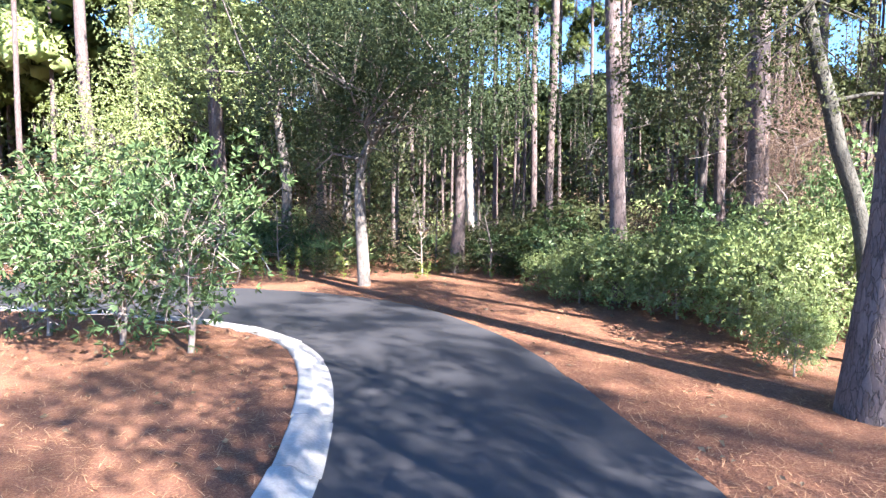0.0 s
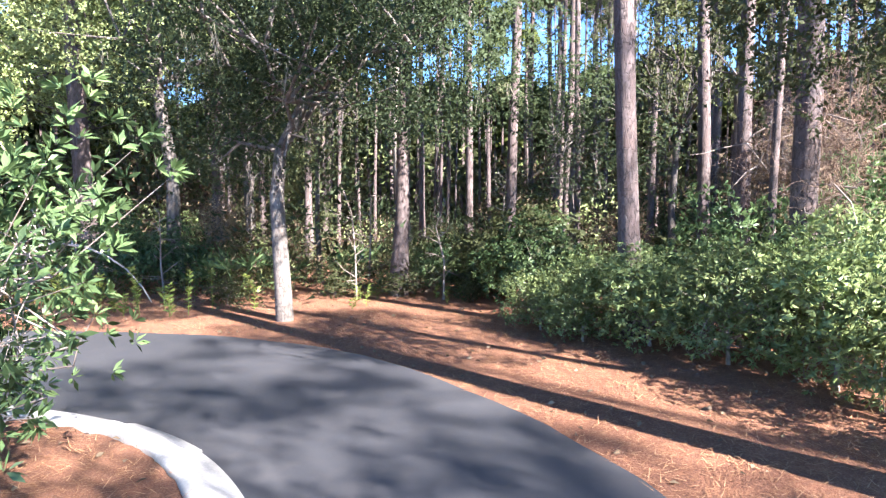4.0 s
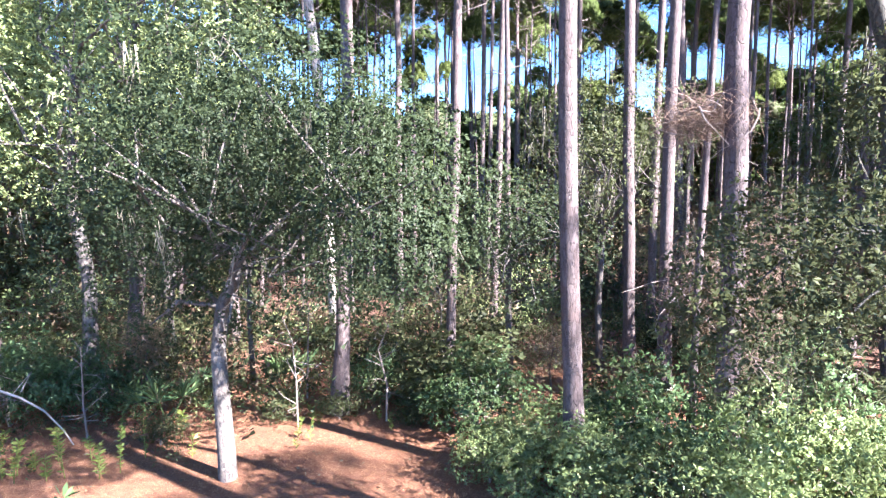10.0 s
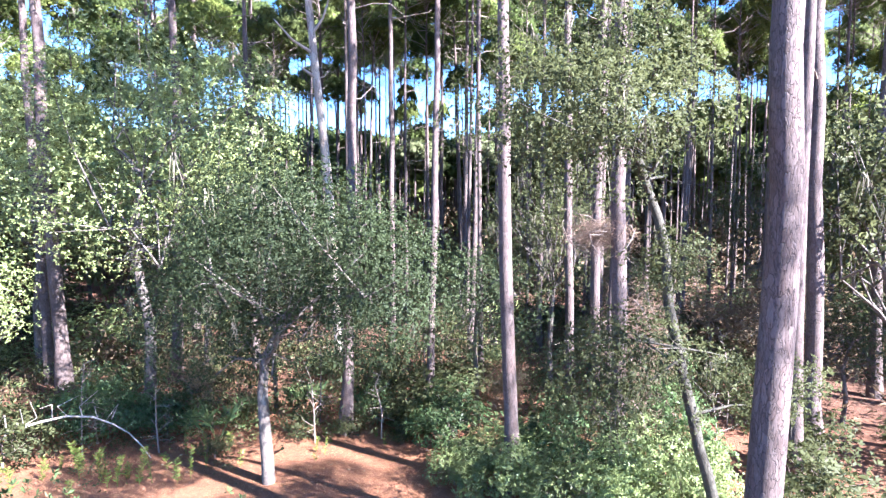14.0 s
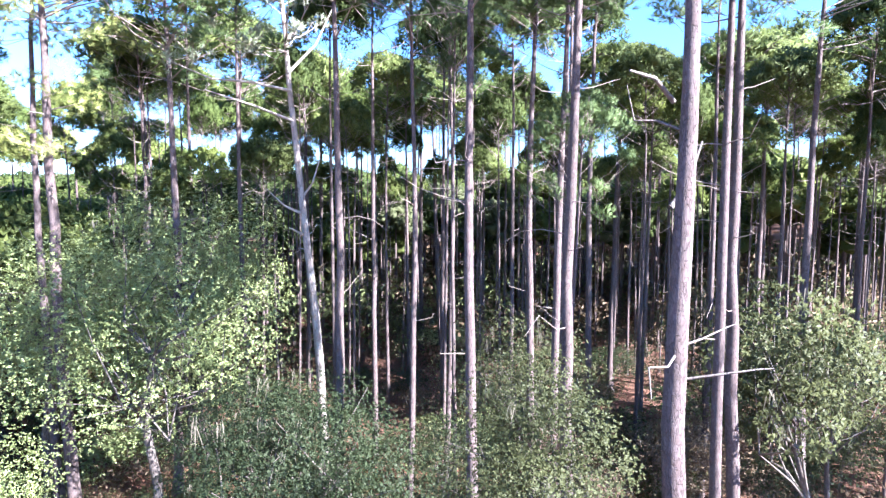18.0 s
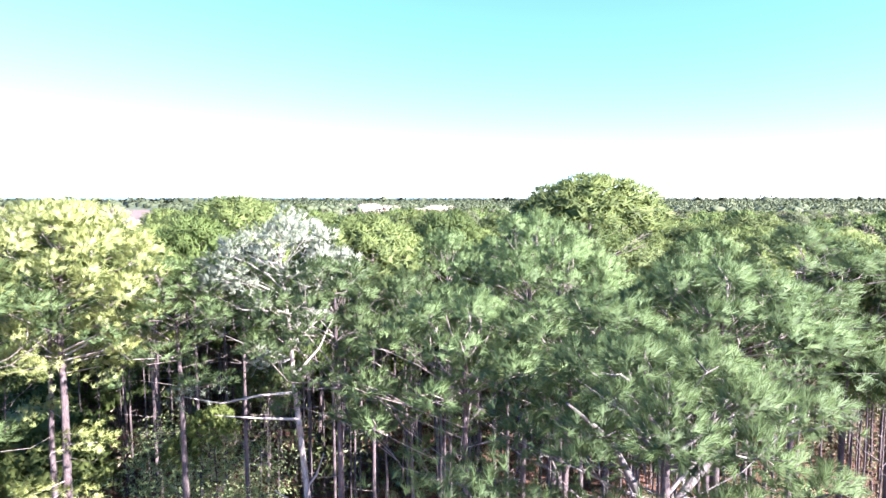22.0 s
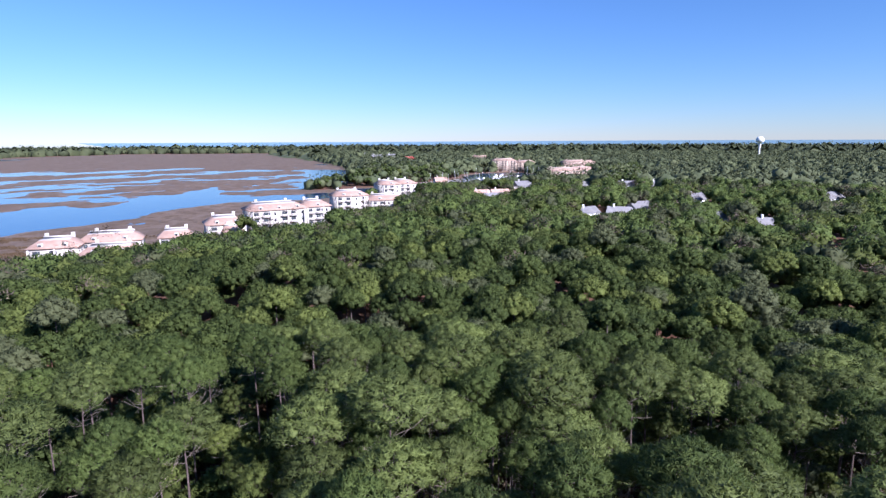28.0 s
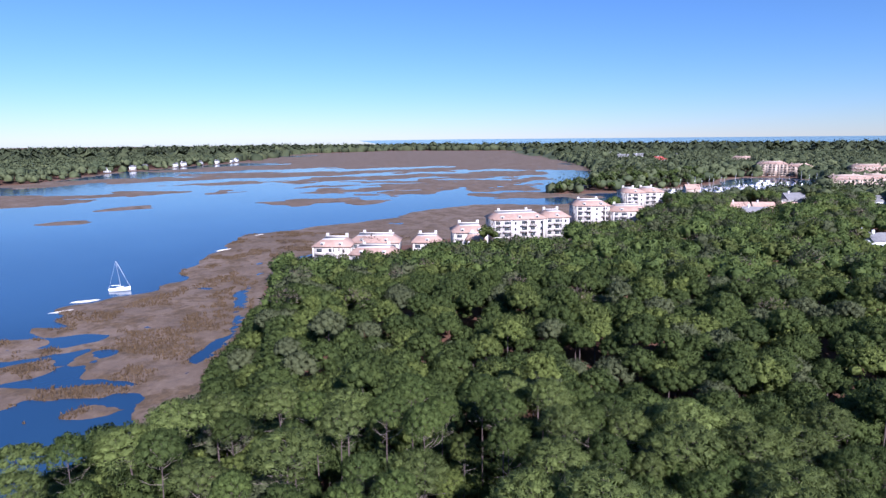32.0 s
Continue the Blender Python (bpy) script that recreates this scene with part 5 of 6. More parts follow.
# shade and sun on the green tiles come from their leaf colours
for name, label, mat, num, seed in (("undergrowth", "tangled evergreen undergrowth between the trunks", LEAF_DARK_SHADE, 520, 281), ("olive_undergrowth", "olive-green undergrowth coloured as sunlit", LEAF_OLIVE_SUN, 90, 285),
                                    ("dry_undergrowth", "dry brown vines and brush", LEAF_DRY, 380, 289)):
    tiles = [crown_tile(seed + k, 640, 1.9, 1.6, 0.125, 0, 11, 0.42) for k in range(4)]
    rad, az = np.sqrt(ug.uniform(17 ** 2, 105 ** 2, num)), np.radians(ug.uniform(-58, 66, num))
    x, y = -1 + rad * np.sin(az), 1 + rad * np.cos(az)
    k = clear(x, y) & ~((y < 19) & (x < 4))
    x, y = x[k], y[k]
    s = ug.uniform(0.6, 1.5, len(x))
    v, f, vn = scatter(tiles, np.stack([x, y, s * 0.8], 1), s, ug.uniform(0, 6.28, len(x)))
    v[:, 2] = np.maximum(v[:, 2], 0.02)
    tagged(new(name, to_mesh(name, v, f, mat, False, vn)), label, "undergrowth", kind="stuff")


# taller brush filling the space between the far trunks
# the olive tiles carry sunlight in their colour
for name, label, mat, num, seed in (("tall_brush", "tall evergreen brush between the far trunks", LEAF_OAK, 220, 301), ("olive_brush", "tall olive-green brush coloured as sunlit", LEAF_OLIVE_SUN, 60, 305), ("dry_brush", "tall dry vines and brush", LEAF_DRY, 190, 309)):
    tiles = [crown_tile(seed + k, 460, 1.9, 1.9, 0.17, 0, 12, 0.45) for k in range(4)]
    rad, az = np.sqrt(ug.uniform(34 ** 2, 120 ** 2, num)), np.radians(ug.uniform(-50, 66, num))
    x, y = -1 + rad * np.sin(az), 1 + rad * np.cos(az)
    k = clear(x, y)
    x, y = x[k], y[k]
    s = ug.uniform(1.5, 3.2, len(x))
    v, f, vn = scatter(tiles, np.stack([x, y, s * 1.1], 1), s, ug.uniform(0, 6.28, len(x)))
    v[:, 2] = np.maximum(v[:, 2], 0.02)
    tagged(new(name, to_mesh(name, v, f, mat, False, vn)), label, "undergrowth", kind="stuff")

# low plants on the straw at the wood's edge
for name, label, mat, num, seed in (("low_plants", "low evergreen plants on the straw at the wood's edge", LEAF_OAK, 210, 321), ("pale_low_plants", "low yellow-green plants on the straw", LEAF_OLIVE_SUN, 150, 325), ("dry_low_plants", "low dry stalks on the straw", LEAF_DRY, 80, 329)):
    tiles = [crown_tile(seed + k, 230, 0.6, 0.5, 0.085, 0, 7, 0.4) for k in range(4)]
    x, y = ug.uniform(-14, 14, num), ug.uniform(16.6, 30, num)
    k = (y > 17.2 + 0.25 * np.abs(x)) | (ug.random(num) < 0.3) & (x < -2)
    x, y = x[k], y[k]
    s = ug.uniform(0.5, 1.5, len(x))
    v, f, vn = scatter(tiles, np.stack([x, y, s * 0.3], 1), s, ug.uniform(0, 6.28, len(x)))
    v[:, 2] = np.maximum(v[:, 2], 0.02)
    tagged(new(name, to_mesh(name, v, f, mat, False, vn)), label, "plants", kind="stuff")


# a rough floor of lower foliage under the distant crowns
def floor_z(x, y):
    d = land_dist(x, y)
    r = np.hypot(x, y)
    return np.where((d > 9) & clear(x, y) & (sight(x, y) > 24), np.minimum(9.5 + 2.0 * ripple(x, y, 9, 1.1) + 1.5 * ripple(x, y, 3.7, 4.0), sight(x, y) - 7), -3.0) + np.where((r < 800) | (x < -420), -30.0, 0)


ux = axis_steps(-3300, 3300, 9.0, -140, 420, 1.15)
uy = axis_steps(20, 3300, 9.0, 25, 1100, 1.15)
tagged(new("low_canopy", grid_mesh(ux, uy[uy > 24], floor_z).mesh("low_canopy", CANOPY_FAR, True)), "dark lower foliage filling the woodland", "forest", kind="stuff")


# ---- buildings by the creek ----
def mansard(g, x0, y0, x1, y1, z, rise, inset, over=0.7):
    """A sloping tiled skirt round a flat roof."""
    a = [(x0 - over, y0 - over), (x1 + over, y0 - over), (x1 + over, y1 + over), (x0 - over, y1 + over)]
    b = [(x0 + inset, y0 + inset), (x1 - inset, y0 + inset), (x1 - inset, y1 - inset), (x0 + inset, y1 - inset)]
    v = [(*p, z) for p in a] + [(*p, z + rise) for p in b] + [(*p, z - 0.3) for p in a]
    return g.quads(v, [(0, 1, 5, 4), (1, 2, 6, 5), (2, 3, 7, 6), (3, 0, 4, 7), (8, 9, 1, 0), (9, 10, 2, 1), (10, 11, 3, 2), (11, 8, 0, 3), (8, 11, 10, 9)])


def apartment(x, y, turn, blocks, storeys, label, bay=4.2, roof_mat=None, wall=None, balcony=True, name="apartment_building"):
    root = thing(name, label, "building", "buildings by the creek", at=pose(x, y, -0.4, 0, 0, turn))
    roof_mat, wall = roof_mat or ROOF, wall or STUCCO
    for x0, y0, w, d, extra in blocks:
        h = 3.05 * (storeys + extra) + 0.6
        x1, y1 = x0 + w, y0 + d
        part("wall", box(Geo(), x0, y0, 0, x1, y1, h), wall, root)
        cut = min(w, d) * 0.24
        part("roof", mansard(Geo(), x0, y0, x1, y1, h + 0.31, 2.5, cut), roof_mat, root)
        top = Geo()
        box(top, x0 + cut, y0 + cut, h + 2.3, x1 - cut, y1 - cut, h + 2.86)
        box(top, x0 + cut, y1 - cut - 0.3, h + 2.864, x1 - cut, y1 - cut, h + 3.5)
        part("roof_terrace", top, wall, root, "white flat roof with a parapet")
        for k in range(2):
            cx, cy = x0 + w * (0.2 + 0.55 * k), y1 - cut * 0.7
            part("chimney", box(Geo(), cx, cy, h + 0.6, cx + 1.3, cy + 1.0, h + 4.4), wall, root)
        for k in range(max(1, int(w / 8))):
            cx = x0 + (k + 0.5) * w / max(1, int(w / 8))
            dm = part("dormer", box(Geo(), cx - 0.8, y0 + 0.1, h + 0.45, cx + 0.8, y0 + cut * 0.8, h + 1.9), wall, root)
            part("pane", box(Geo(), cx - 0.45, y0 + 0.085, h + 0.75, cx + 0.45, y0 + 0.2, h + 1.6), GLASS, dm)
        for s in range(int(storeys + extra)):
            z = 0.9 + 3.05 * s
            n = max(1, int(w / bay))
            for k in range(n):
                cx = x0 + (k + 0.5) * w / n
                if balcony and k % 3 != 2:
                    part("window", box(Geo(), cx - 1.15, y0 - 0.012, z, cx + 1.15, y0 + 0.1, z + 2.0), GLASS, root)
                    b = Geo()
                    box(b, cx - 1.9, y0 - 1.3, z - 0.35, cx + 1.9, y0 - 0.006, z - 0.12)
                    box(b, cx - 1.9, y0 - 1.3, z - 0.115, cx + 1.9, y0 - 1.2, z + 0.75)
                    part("balcony", b, wall, root)
                else:
                    part("window", box(Geo(), cx - 0.5, y0 - 0.012, z + 0.35, cx + 0.5, y0 + 0.1, z + 1.7), GLASS, root)
            n = max(1, int(d / bay))
            for k in range(n):
                cy = y0 + (k + 0.5) * d / n
                for xs in (x0 - 0.012, x1 - 0.1):
                    part("window", box(Geo(), xs, cy - 0.45, z + 0.3, xs + 0.112, cy + 0.45, z + 1.7), GLASS, root)
        for k in range(0, int(w / bay) + 1, 2):
            cx = x0 + min(k * bay, w - 0.7)
            part("pillar", box(Geo(), cx, y0 - 1.6, 0, cx + 0.7, y0 - 1.31, h), wall, root)
    return root


apartment(-131, 225, 14, [(0, 0, 16, 13, 0), (16.5, -3, 20, 12, -1), (14, 10, 22, 12, 0)], 2, "low white stucco apartment house with terracotta roofs")
apartment(-92, 245, 18, [(0, 0, 13, 9, 0)], 2, "small white wing with a terracotta roof and arched door")
apartment(-76.5, 258, 22, [(0, 0, 16, 14, 0), (6, -3, 8, 3.0, -1)], 3, "white stucco block with chimneys and terracotta roof")
apartment(-63, 282, 28, [(0, 0, 27, 15, 0), (27.5, 2, 13, 13, 0)], 4, "white apartment block with arcaded balconies and terracotta roof")
apartment(-29, 352, 20, [(0, 0, 20, 15, 0), (20.5, -4, 22, 15, -1)], 4, "tall white apartment block with stepped terracotta roofs")
apartment(-1, 442, 25, [(0, 0, 14, 16, 0), (14.5, 2, 15, 16, 0)], 4, "white apartment block beside the marina")
TAN = plain("tan_stucco", (0.42, 0.32, 0.25), (0.58, 0.47, 0.38), 0.3, 0.85, 0.1, 0.01, fine=5)
apartment(160, 858, -6, [(0, 0, 34, 18, 0), (34.5, 4, 28, 16, -1)], 5, "cream resort block across the marina", wall=TAN)
apartment(178, 1177, -5, [(0, 0, 34, 22, 0)], 4, "brown flat-topped block beyond the marina", wall=TAN)
apartment(180, 612, 28, [(0, 0, 40, 18, 0), (40.5, 3, 26, 18, 0)], 4, "long tan building along the marina basin", wall=TAN)
apartment(268, 843, 20, [(0, 0, 50, 20, 0), (-20, -24, 40, 16, -1)], 4, "terraced tan hotel with red roofs", wall=TAN)


def gable_house(x, y, turn, w, d, h, label, roof=None, wall=None):
    root = thing("house", label, "house", "houses among the trees", at=pose(x, y, -0.2, 0, 0, turn))
    part("wall", box(Geo(), 0, 0, 0, w, d, h), wall or WHITE, root)
    gable = Geo().add([(0, 0, h + 0.004), (0, d, h + 0.004), (0, d / 2, h + d * 0.33), (w, 0, h + 0.004), (w, d, h + 0.004), (w, d / 2, h + d * 0.33)], [(0, 2, 1), (3, 4, 5)])
    part("gable", gable, wall or WHITE, root)
    r = Geo()
    for s in (-1, 1):
        y0 = d / 2 + s * (d / 2 + 0.5)
        z0, z1 = h - 0.25, h + d * 0.33 + 0.08
        r.quads([(-0.5, y0, z0), (w + 0.5, y0, z0), (w + 0.5, d / 2, z1), (-0.5, d / 2, z1), (-0.5, y0, z0 + 0.18), (w + 0.5, y0, z0 + 0.18), (w + 0.5, d / 2, z1 + 0.18), (-0.5, d / 2, z1 + 0.18)],
                [(0, 1, 2, 3), (4, 5, 6, 7), (0, 1, 5, 4), (1, 2, 6, 5), (0, 3, 7, 4)])
    part("roof", r, roof or ROOF_GREY, root)
    part("chimney", box(Geo(), w * 0.2, d * 0.42, h, w * 0.2 + 0.9, d * 0.42 + 0.9, h + d * 0.33 + 1.5), wall or WHITE, root)
    for k in range(max(2, int(w / 3))):
        cx = (k + 0.5) * w / max(2, int(w / 3))
        for z in ((1.0, 3.9) if h > 5 else (1.0,)):
            part("window", box(Geo(), cx - 0.6, -0.012, z, cx + 0.6, 0.1, z + 1.4), GLASS, root)
    for z in ((1.0, 3.9) if h > 5 else (1.0,)):
        part("window", box(Geo(), -0.012, d / 2 - 0.6, z, 0.1, d / 2 + 0.6, z + 1.4), GLASS, root)
    return root


for n, (x, y, turn, w, d, h) in enumerate([(99, 286, 25, 11, 8, 8.5), (112, 289, -30, 11, 8, 8.5), (132, 300, 20, 13, 9, 9), (182, 331, 30, 15, 10, 9.5), (146, 253, 15, 12, 9, 8.8), (155, 232, -25, 12, 9, 8.8), (264, 327, 20, 16, 10, 9.5),
                                       (147, 181, 35, 8, 7, 9), (101, 296, 60, 9, 8, 8), (187, 452, 10, 16, 10, 9), (210, 452, -15, 16, 10, 9), (156, 460, 15, 15, 10, 8.5), (67, 390, 5, 14, 9, 7), (429, 580, 15, 18, 12, 9)]):
    gable_house(x, y, turn, w, d, h, "white house with a grey shingled roof among pines")
for x, y, turn, w in [(63, 417, 8, 13), (78, 420, 8, 13), (93, 423, 8, 12)]:
    gable_house(x, y, turn, w, 10, 6.5, "cream house with a pale tiled roof", ROOF, STUCCO)
gable_house(105, 455, 20, 14, 12, 9, "cream house with a dark hipped roof", ROOF_GREY, STUCCO)
gable_house(48, 544, 10, 11, 10, 8, "small tan pavilion with a pointed tiled roof", ROOF, TAN)
gable_house(48, 1157, 12, 24, 16, 10, "house with a bright red roof", ROOF_RED, WHITE)
for x, y in [(-19, 1257), (13, 1317), (-41, 1399), (45, 1409), (-8, 1527), (96, 1306)]:
    gable_house(x, y, 15, 22, 14, 12, "distant white villa above the marsh")
for k in range(9):
    gable_house(-846 - 5 * k - 8 * (k % 3), 792 + 55 * k + 14 * (k % 2), 40 + 7 * k, 11, 8, 6.5, "white house on the far shore of the creek")

# ---- water tower ----
tower = thing("water_tower", "white water tower with a round tank on a slim stem", "water tower", at=pose(705, 1058, 0))
st = Geo()
tube(st, [(0, 0, -1), (0, 0, 3), (0, 0, 30), (0, 0, 36)], [4.2, 2.0, 1.7, 3.2], 16)
part("stem", st, WHITE, tower, "", True)
tk = Geo()
ang = np.linspace(-1.2, 1.57, 10)
tube(tk, [(0, 0, 43 + 6.6 * math.sin(a)) for a in ang], [max(0.05, 7.4 * math.cos(a)) for a in ang], 24)
part("tank", tk, WHITE, tower, "", True)


# ---- boats and docks ----
def boat(name, label, length, mast, cover=False):
    root = thing(name, label, "boat", "boats in the marina")
    L, B, h = length, length * 0.3, length * 0.11
    xs = np.linspace(-0.5, 0.5, 9)
    half = np.array([0.62, 0.85, 0.96, 1.0, 0.97, 0.88, 0.70, 0.42, 0.02]) * B / 2
    v, q = [], []
    for i_, (u, b_) in enumerate(zip(xs, half)):
        sheer = h * (1 + 0.35 * (2 * u) ** 2 * (1 if u > 0 else 0.3))
        v += [(u * L, -b_, sheer), (u * L * 0.95, -b_ * 0.72, -0.25 * h), (u * L * 0.92, 0, -0.6 * h), (u * L * 0.95, b_ * 0.72, -0.25 * h), (u * L, b_, sheer)]
        if i_:
            for s in range(4):
                q.append(((i_ - 1) * 5 + s, i_ * 5 + s, i_ * 5 + s + 1, (i_ - 1) * 5 + s + 1))
            q.append(((i_ - 1) * 5 + 4, i_ * 5 + 4, i_ * 5, (i_ - 1) * 5))
    hull = Geo().quads(v, q).add(v[:5], [(0, 1, 2), (0, 2, 3), (0, 3, 4)])
    part("hull", hull, WHITE, root, "", True)
    cab = Geo()
    box(cab, -0.12 * L, -0.28 * B, h * 0.9, 0.18 * L, 0.28 * B, h * 0.9 + (0.07 * L if mast else 0.16 * L))
    part("cabin", cab, WHITE, root)
    part("cabin_window", box(Geo(), -0.08 * L, -0.285 * B, h * 1.05, 0.14 * L, 0.285 * B, h * 1.05 + 0.03 * L), GLASS, root)
    if mast:
        m = Geo()
        tube(m, [(0.06 * L, 0, h), (0.06 * L, 0, h + mast)], [0.09, 0.06], 6)
        part("mast", m, METAL, root)
        bo = Geo()
        tube(bo, [(0.05 * L, 0, h + 0.1 * mast), (-0.36 * L, 0, h + 0.11 * mast)], [0.14, 0.11], 6)
        part("boom", bo, HULL_BLUE if cover else WHITE, root, "boom with the furled sail")
        stay = Geo()
        tube(stay, [(0.06 * L, 0, h + mast), (0.49 * L, 0, h * 1.3)], [0.05, 0.05], 4)
        tube(stay, [(0.06 * L, 0, h + mast), (-0.49 * L, 0, h)], [0.02, 0.02], 4)
        part("rigging", stay, WHITE, root, "furled foresail and stays")
    elif cover:
        part("canopy", box(Geo(), -0.34 * L, -0.3 * B, h + 0.2 * L, -0.02 * L, 0.3 * B, h + 0.22 * L), HULL_BLUE, root, "blue canvas top")
    return root


lone = boat("sailboat", "white sailboat with bare mast aground on the mud edge", 7.6, 10.2)
lone.matrix_basis = pose(-176, 164, -0.75, 4, -3, 25)
lone["group"] = ""
sail = boat("sailboat", "moored white sailboat with a furled sail", 11, 14, True)
motor = boat("motorboat", "moored white motor cruiser", 10, 0, True)
cruiser = boat("motorboat", "large white motor yacht", 15, 0)
mr = np.random.default_rng(17)
slots = []
for row, (x0, y0) in enumerate([(88, 610), (111, 634), (131, 661), (148, 688), (162, 713), (62, 577), (76, 595)]):
    for k in range(9):
        slots.append((x0 + k * 6.0 - 22, y0 - k * 2.6 + 14, 62 + mr.normal(0, 3)))
fleet = [sail, motor, cruiser]
placed_kind = set()
for n, (x, y, a) in enumerate(slots):
    if land_dist(np.array([x]), np.array([y]))[0] > -5:
        continue
    k = int(mr.choice([0, 1, 2], p=[0.3, 0.45, 0.25]))
    m = placed(x, y, mr.uniform(0.8, 1.25), a, (0, 0), -0.95)
    if k in placed_kind:
        copy_thing(fleet[k], m)
    else:
        fleet[k].matrix_basis = m
        placed_kind.add(k)
for row, (x0, y0) in enumerate([(84, 617), (107, 641), (127, 668), (145, 694)]):
    dock = thing("dock", "grey timber floating dock with piles", "dock", "docks of the marina", at=pose(x0 - 22, y0 + 18, -0.9, 0, 0, -23))
    part("deck", box(Geo(), 0, 0, 0.1, 54, 1.8, 0.45), TIMBER, dock)
    for k in range(7):
        p = Geo()
        tube(p, [(k * 9, 2.0, -2), (k * 9, 2.0, 2.4)], [0.18, 0.16], 6)
        part("pile", p, TIMBER, dock)
pier = thing("pier", "long timber pier with white rails along the basin", "pier", at=pose(21, 607, 0, 0, 0, 32))
part("deck", box(Geo(), 0, 0, 0.6, 120, 2.6, 0.95), TIMBER, pier)
for k in range(25):
    part("pile", box(Geo(), k * 5, 0.05, -2.5, k * 5 + 0.3, 0.35, 0.596), TIMBER, pier)
    part("post", box(Geo(), k * 5, 0.05, 0.954, k * 5 + 0.12, 0.17, 2.0), WHITE, pier)
part("rail", box(Geo(), 0, 0.04, 2.004, 120, 0.18, 2.12), WHITE, pier)


# ---- small things by the road ----
def stuff(name, label, category, geo, mat):
    return tagged(new(name, geo.mesh(name, mat)), label, category, kind="stuff")


lr = np.random.default_rng(41)
n = 56000
x, y = lr.uniform(-9, 8.5, n), lr.uniform(3.5, 22, n)
on = inside([tuple(p) for p in kl[::2]] + [tuple(p) for p in ol[::-2]], x, y)
near_k = np.min(np.hypot(x[:, None] - kerb_line[None, ::6, 0], y[:, None] - kerb_line[None, ::6, 1]), 1) < 0.45
ok = ~on & ~near_k
x, y = x[ok], y[ok]
a = lr.uniform(0, 6.28, len(x))
d = np.stack([np.cos(a), np.sin(a), lr.uniform(-0.05, 0.35, len(x))], 1)
straw = Geo()
c = np.stack([x, y, ground_z(x, y) + 0.012], 1)
L = lr.uniform(0.06, 0.17, (len(x), 1))
w = np.stack([-np.sin(a), np.cos(a), np.zeros(len(x))], 1) * 0.0045
straw.add(np.stack([c - w, c + w, c + d * L], 1).reshape(-1, 3), np.arange(3 * len(x)).reshape(-1, 3))
STRAW = foliage("pine_straw", (0.153, 0.0638, 0.0295), (0.576, 0.348, 0.189), (0.432, 0.23, 0.115), 1.0, 0.7, 0.15)
stuff("pine_straw", "loose rust-brown pine needles on the ground", "pine straw", straw, STRAW)
lit_n = 1500
x, y = lr.uniform(-9, 8.5, lit_n), lr.uniform(3.5, 22, lit_n)
c = np.stack([x, y, ground_z(x, y) + 0.015], 1)
on = inside([tuple(p) for p in kl[::2]] + [tuple(p) for p in ol[::-2]], x, y)
c = c[~on]
litter = Geo()
leaves(litter, c, unit(rand_dirs(len(c), lr) * [1, 1, 0.25]), 0.08, 0.045, 0.3, lr)
stuff("fallen_leaves", "scattered dry brown leaves on the straw", "fallen leaves", litter, LEAF_DRY)


def fan_palm(x, y, seed, s=1.0):
    r = np.random.default_rng(seed)
    root = thing("palmetto", "low saw palmetto with green fan leaves", "palmetto", "palmettos on the forest floor", at=pose(x, y, 0))
    for k in range(6):
        az, el = k * 1.05 + r.uniform(-0.3, 0.3), r.uniform(0.6, 1.2)
        out = np.array([math.cos(az) * math.cos(el), math.sin(az) * math.cos(el), math.sin(el)])
        st_, fan = Geo(), Geo()
        h = s * r.uniform(0.5, 0.85)
        tube(st_, [(0, 0, 0), out * h], [0.012, 0.008], 4)
        side = unit(np.cross(out, [0, 0, 1.0])[None])[0]
        m = 16
        ang_ = np.linspace(-1.35, 1.35, m)
        d_ = np.array([out * math.cos(t_) + side * math.sin(t_) for t_ in ang_]) + r.normal(0, 0.04, (m, 3))
        leaves(fan, np.repeat((out * h)[None], m, 0), unit(d_), 0.5 * s, 0.05, 0.3, r)
        part("stalk", st_, LEAF_SHRUB, root)
        part("fan_leaf", fan, LEAF_SHRUB, root)
    return root


for x, y, sd, s in [(-2.9, 18.6, 1, 1.1), (-3.7, 19.4, 2, 0.9), (-2.2, 19.6, 3, 0.9), (-0.4, 20.2, 4, 1.0)]:
    fan_palm(x, y, sd, s)


def herb(x, y, h, seed):
    r = np.random.default_rng(seed)
    root = thing("herb", "upright feathery green herb at the wood's edge", "plant", "herbs at the wood's edge", at=pose(x, y, 0))
    st_, g_ = Geo(), Geo()
    bend = r.normal(0, 0.16, 2) * h
    tube(st_, [(0, 0, -0.02), (bend[0] * 0.3, bend[1] * 0.3, h * 0.5), (*bend, h)], [0.009, 0.006, 0.003], 4)
    m = int(r.uniform(50, 120) * h)
    z_ = r.uniform(0.15, 1.0, m) * h
    a_ = r.uniform(0, 6.28, m)
    d_ = np.stack([np.cos(a_), np.sin(a_), r.uniform(0.1, 0.8, m)], 1)
    leaves(g_, np.stack([bend[0] * (z_ / h) ** 1.7, bend[1] * (z_ / h) ** 1.7, z_], 1), unit(d_), r.uniform(0.07, 0.15), 0.026, 0.2, r)
    part("stem", st_, LEAF_FRESH, root)
    part("leaf_spray", g_, LEAF_FRESH, root)


hr2 = np.random.default_rng(52)
for k in range(34):
    herb(hr2.uniform(-8.5, -2.2), hr2.uniform(16.2, 18.2), hr2.uniform(0.3, 1.0), 500 + k)
for k in range(9):
    herb(hr2.uniform(-0.6, 2.2), hr2.uniform(16.6, 18.4), hr2.uniform(0.2, 0.5), 560 + k)


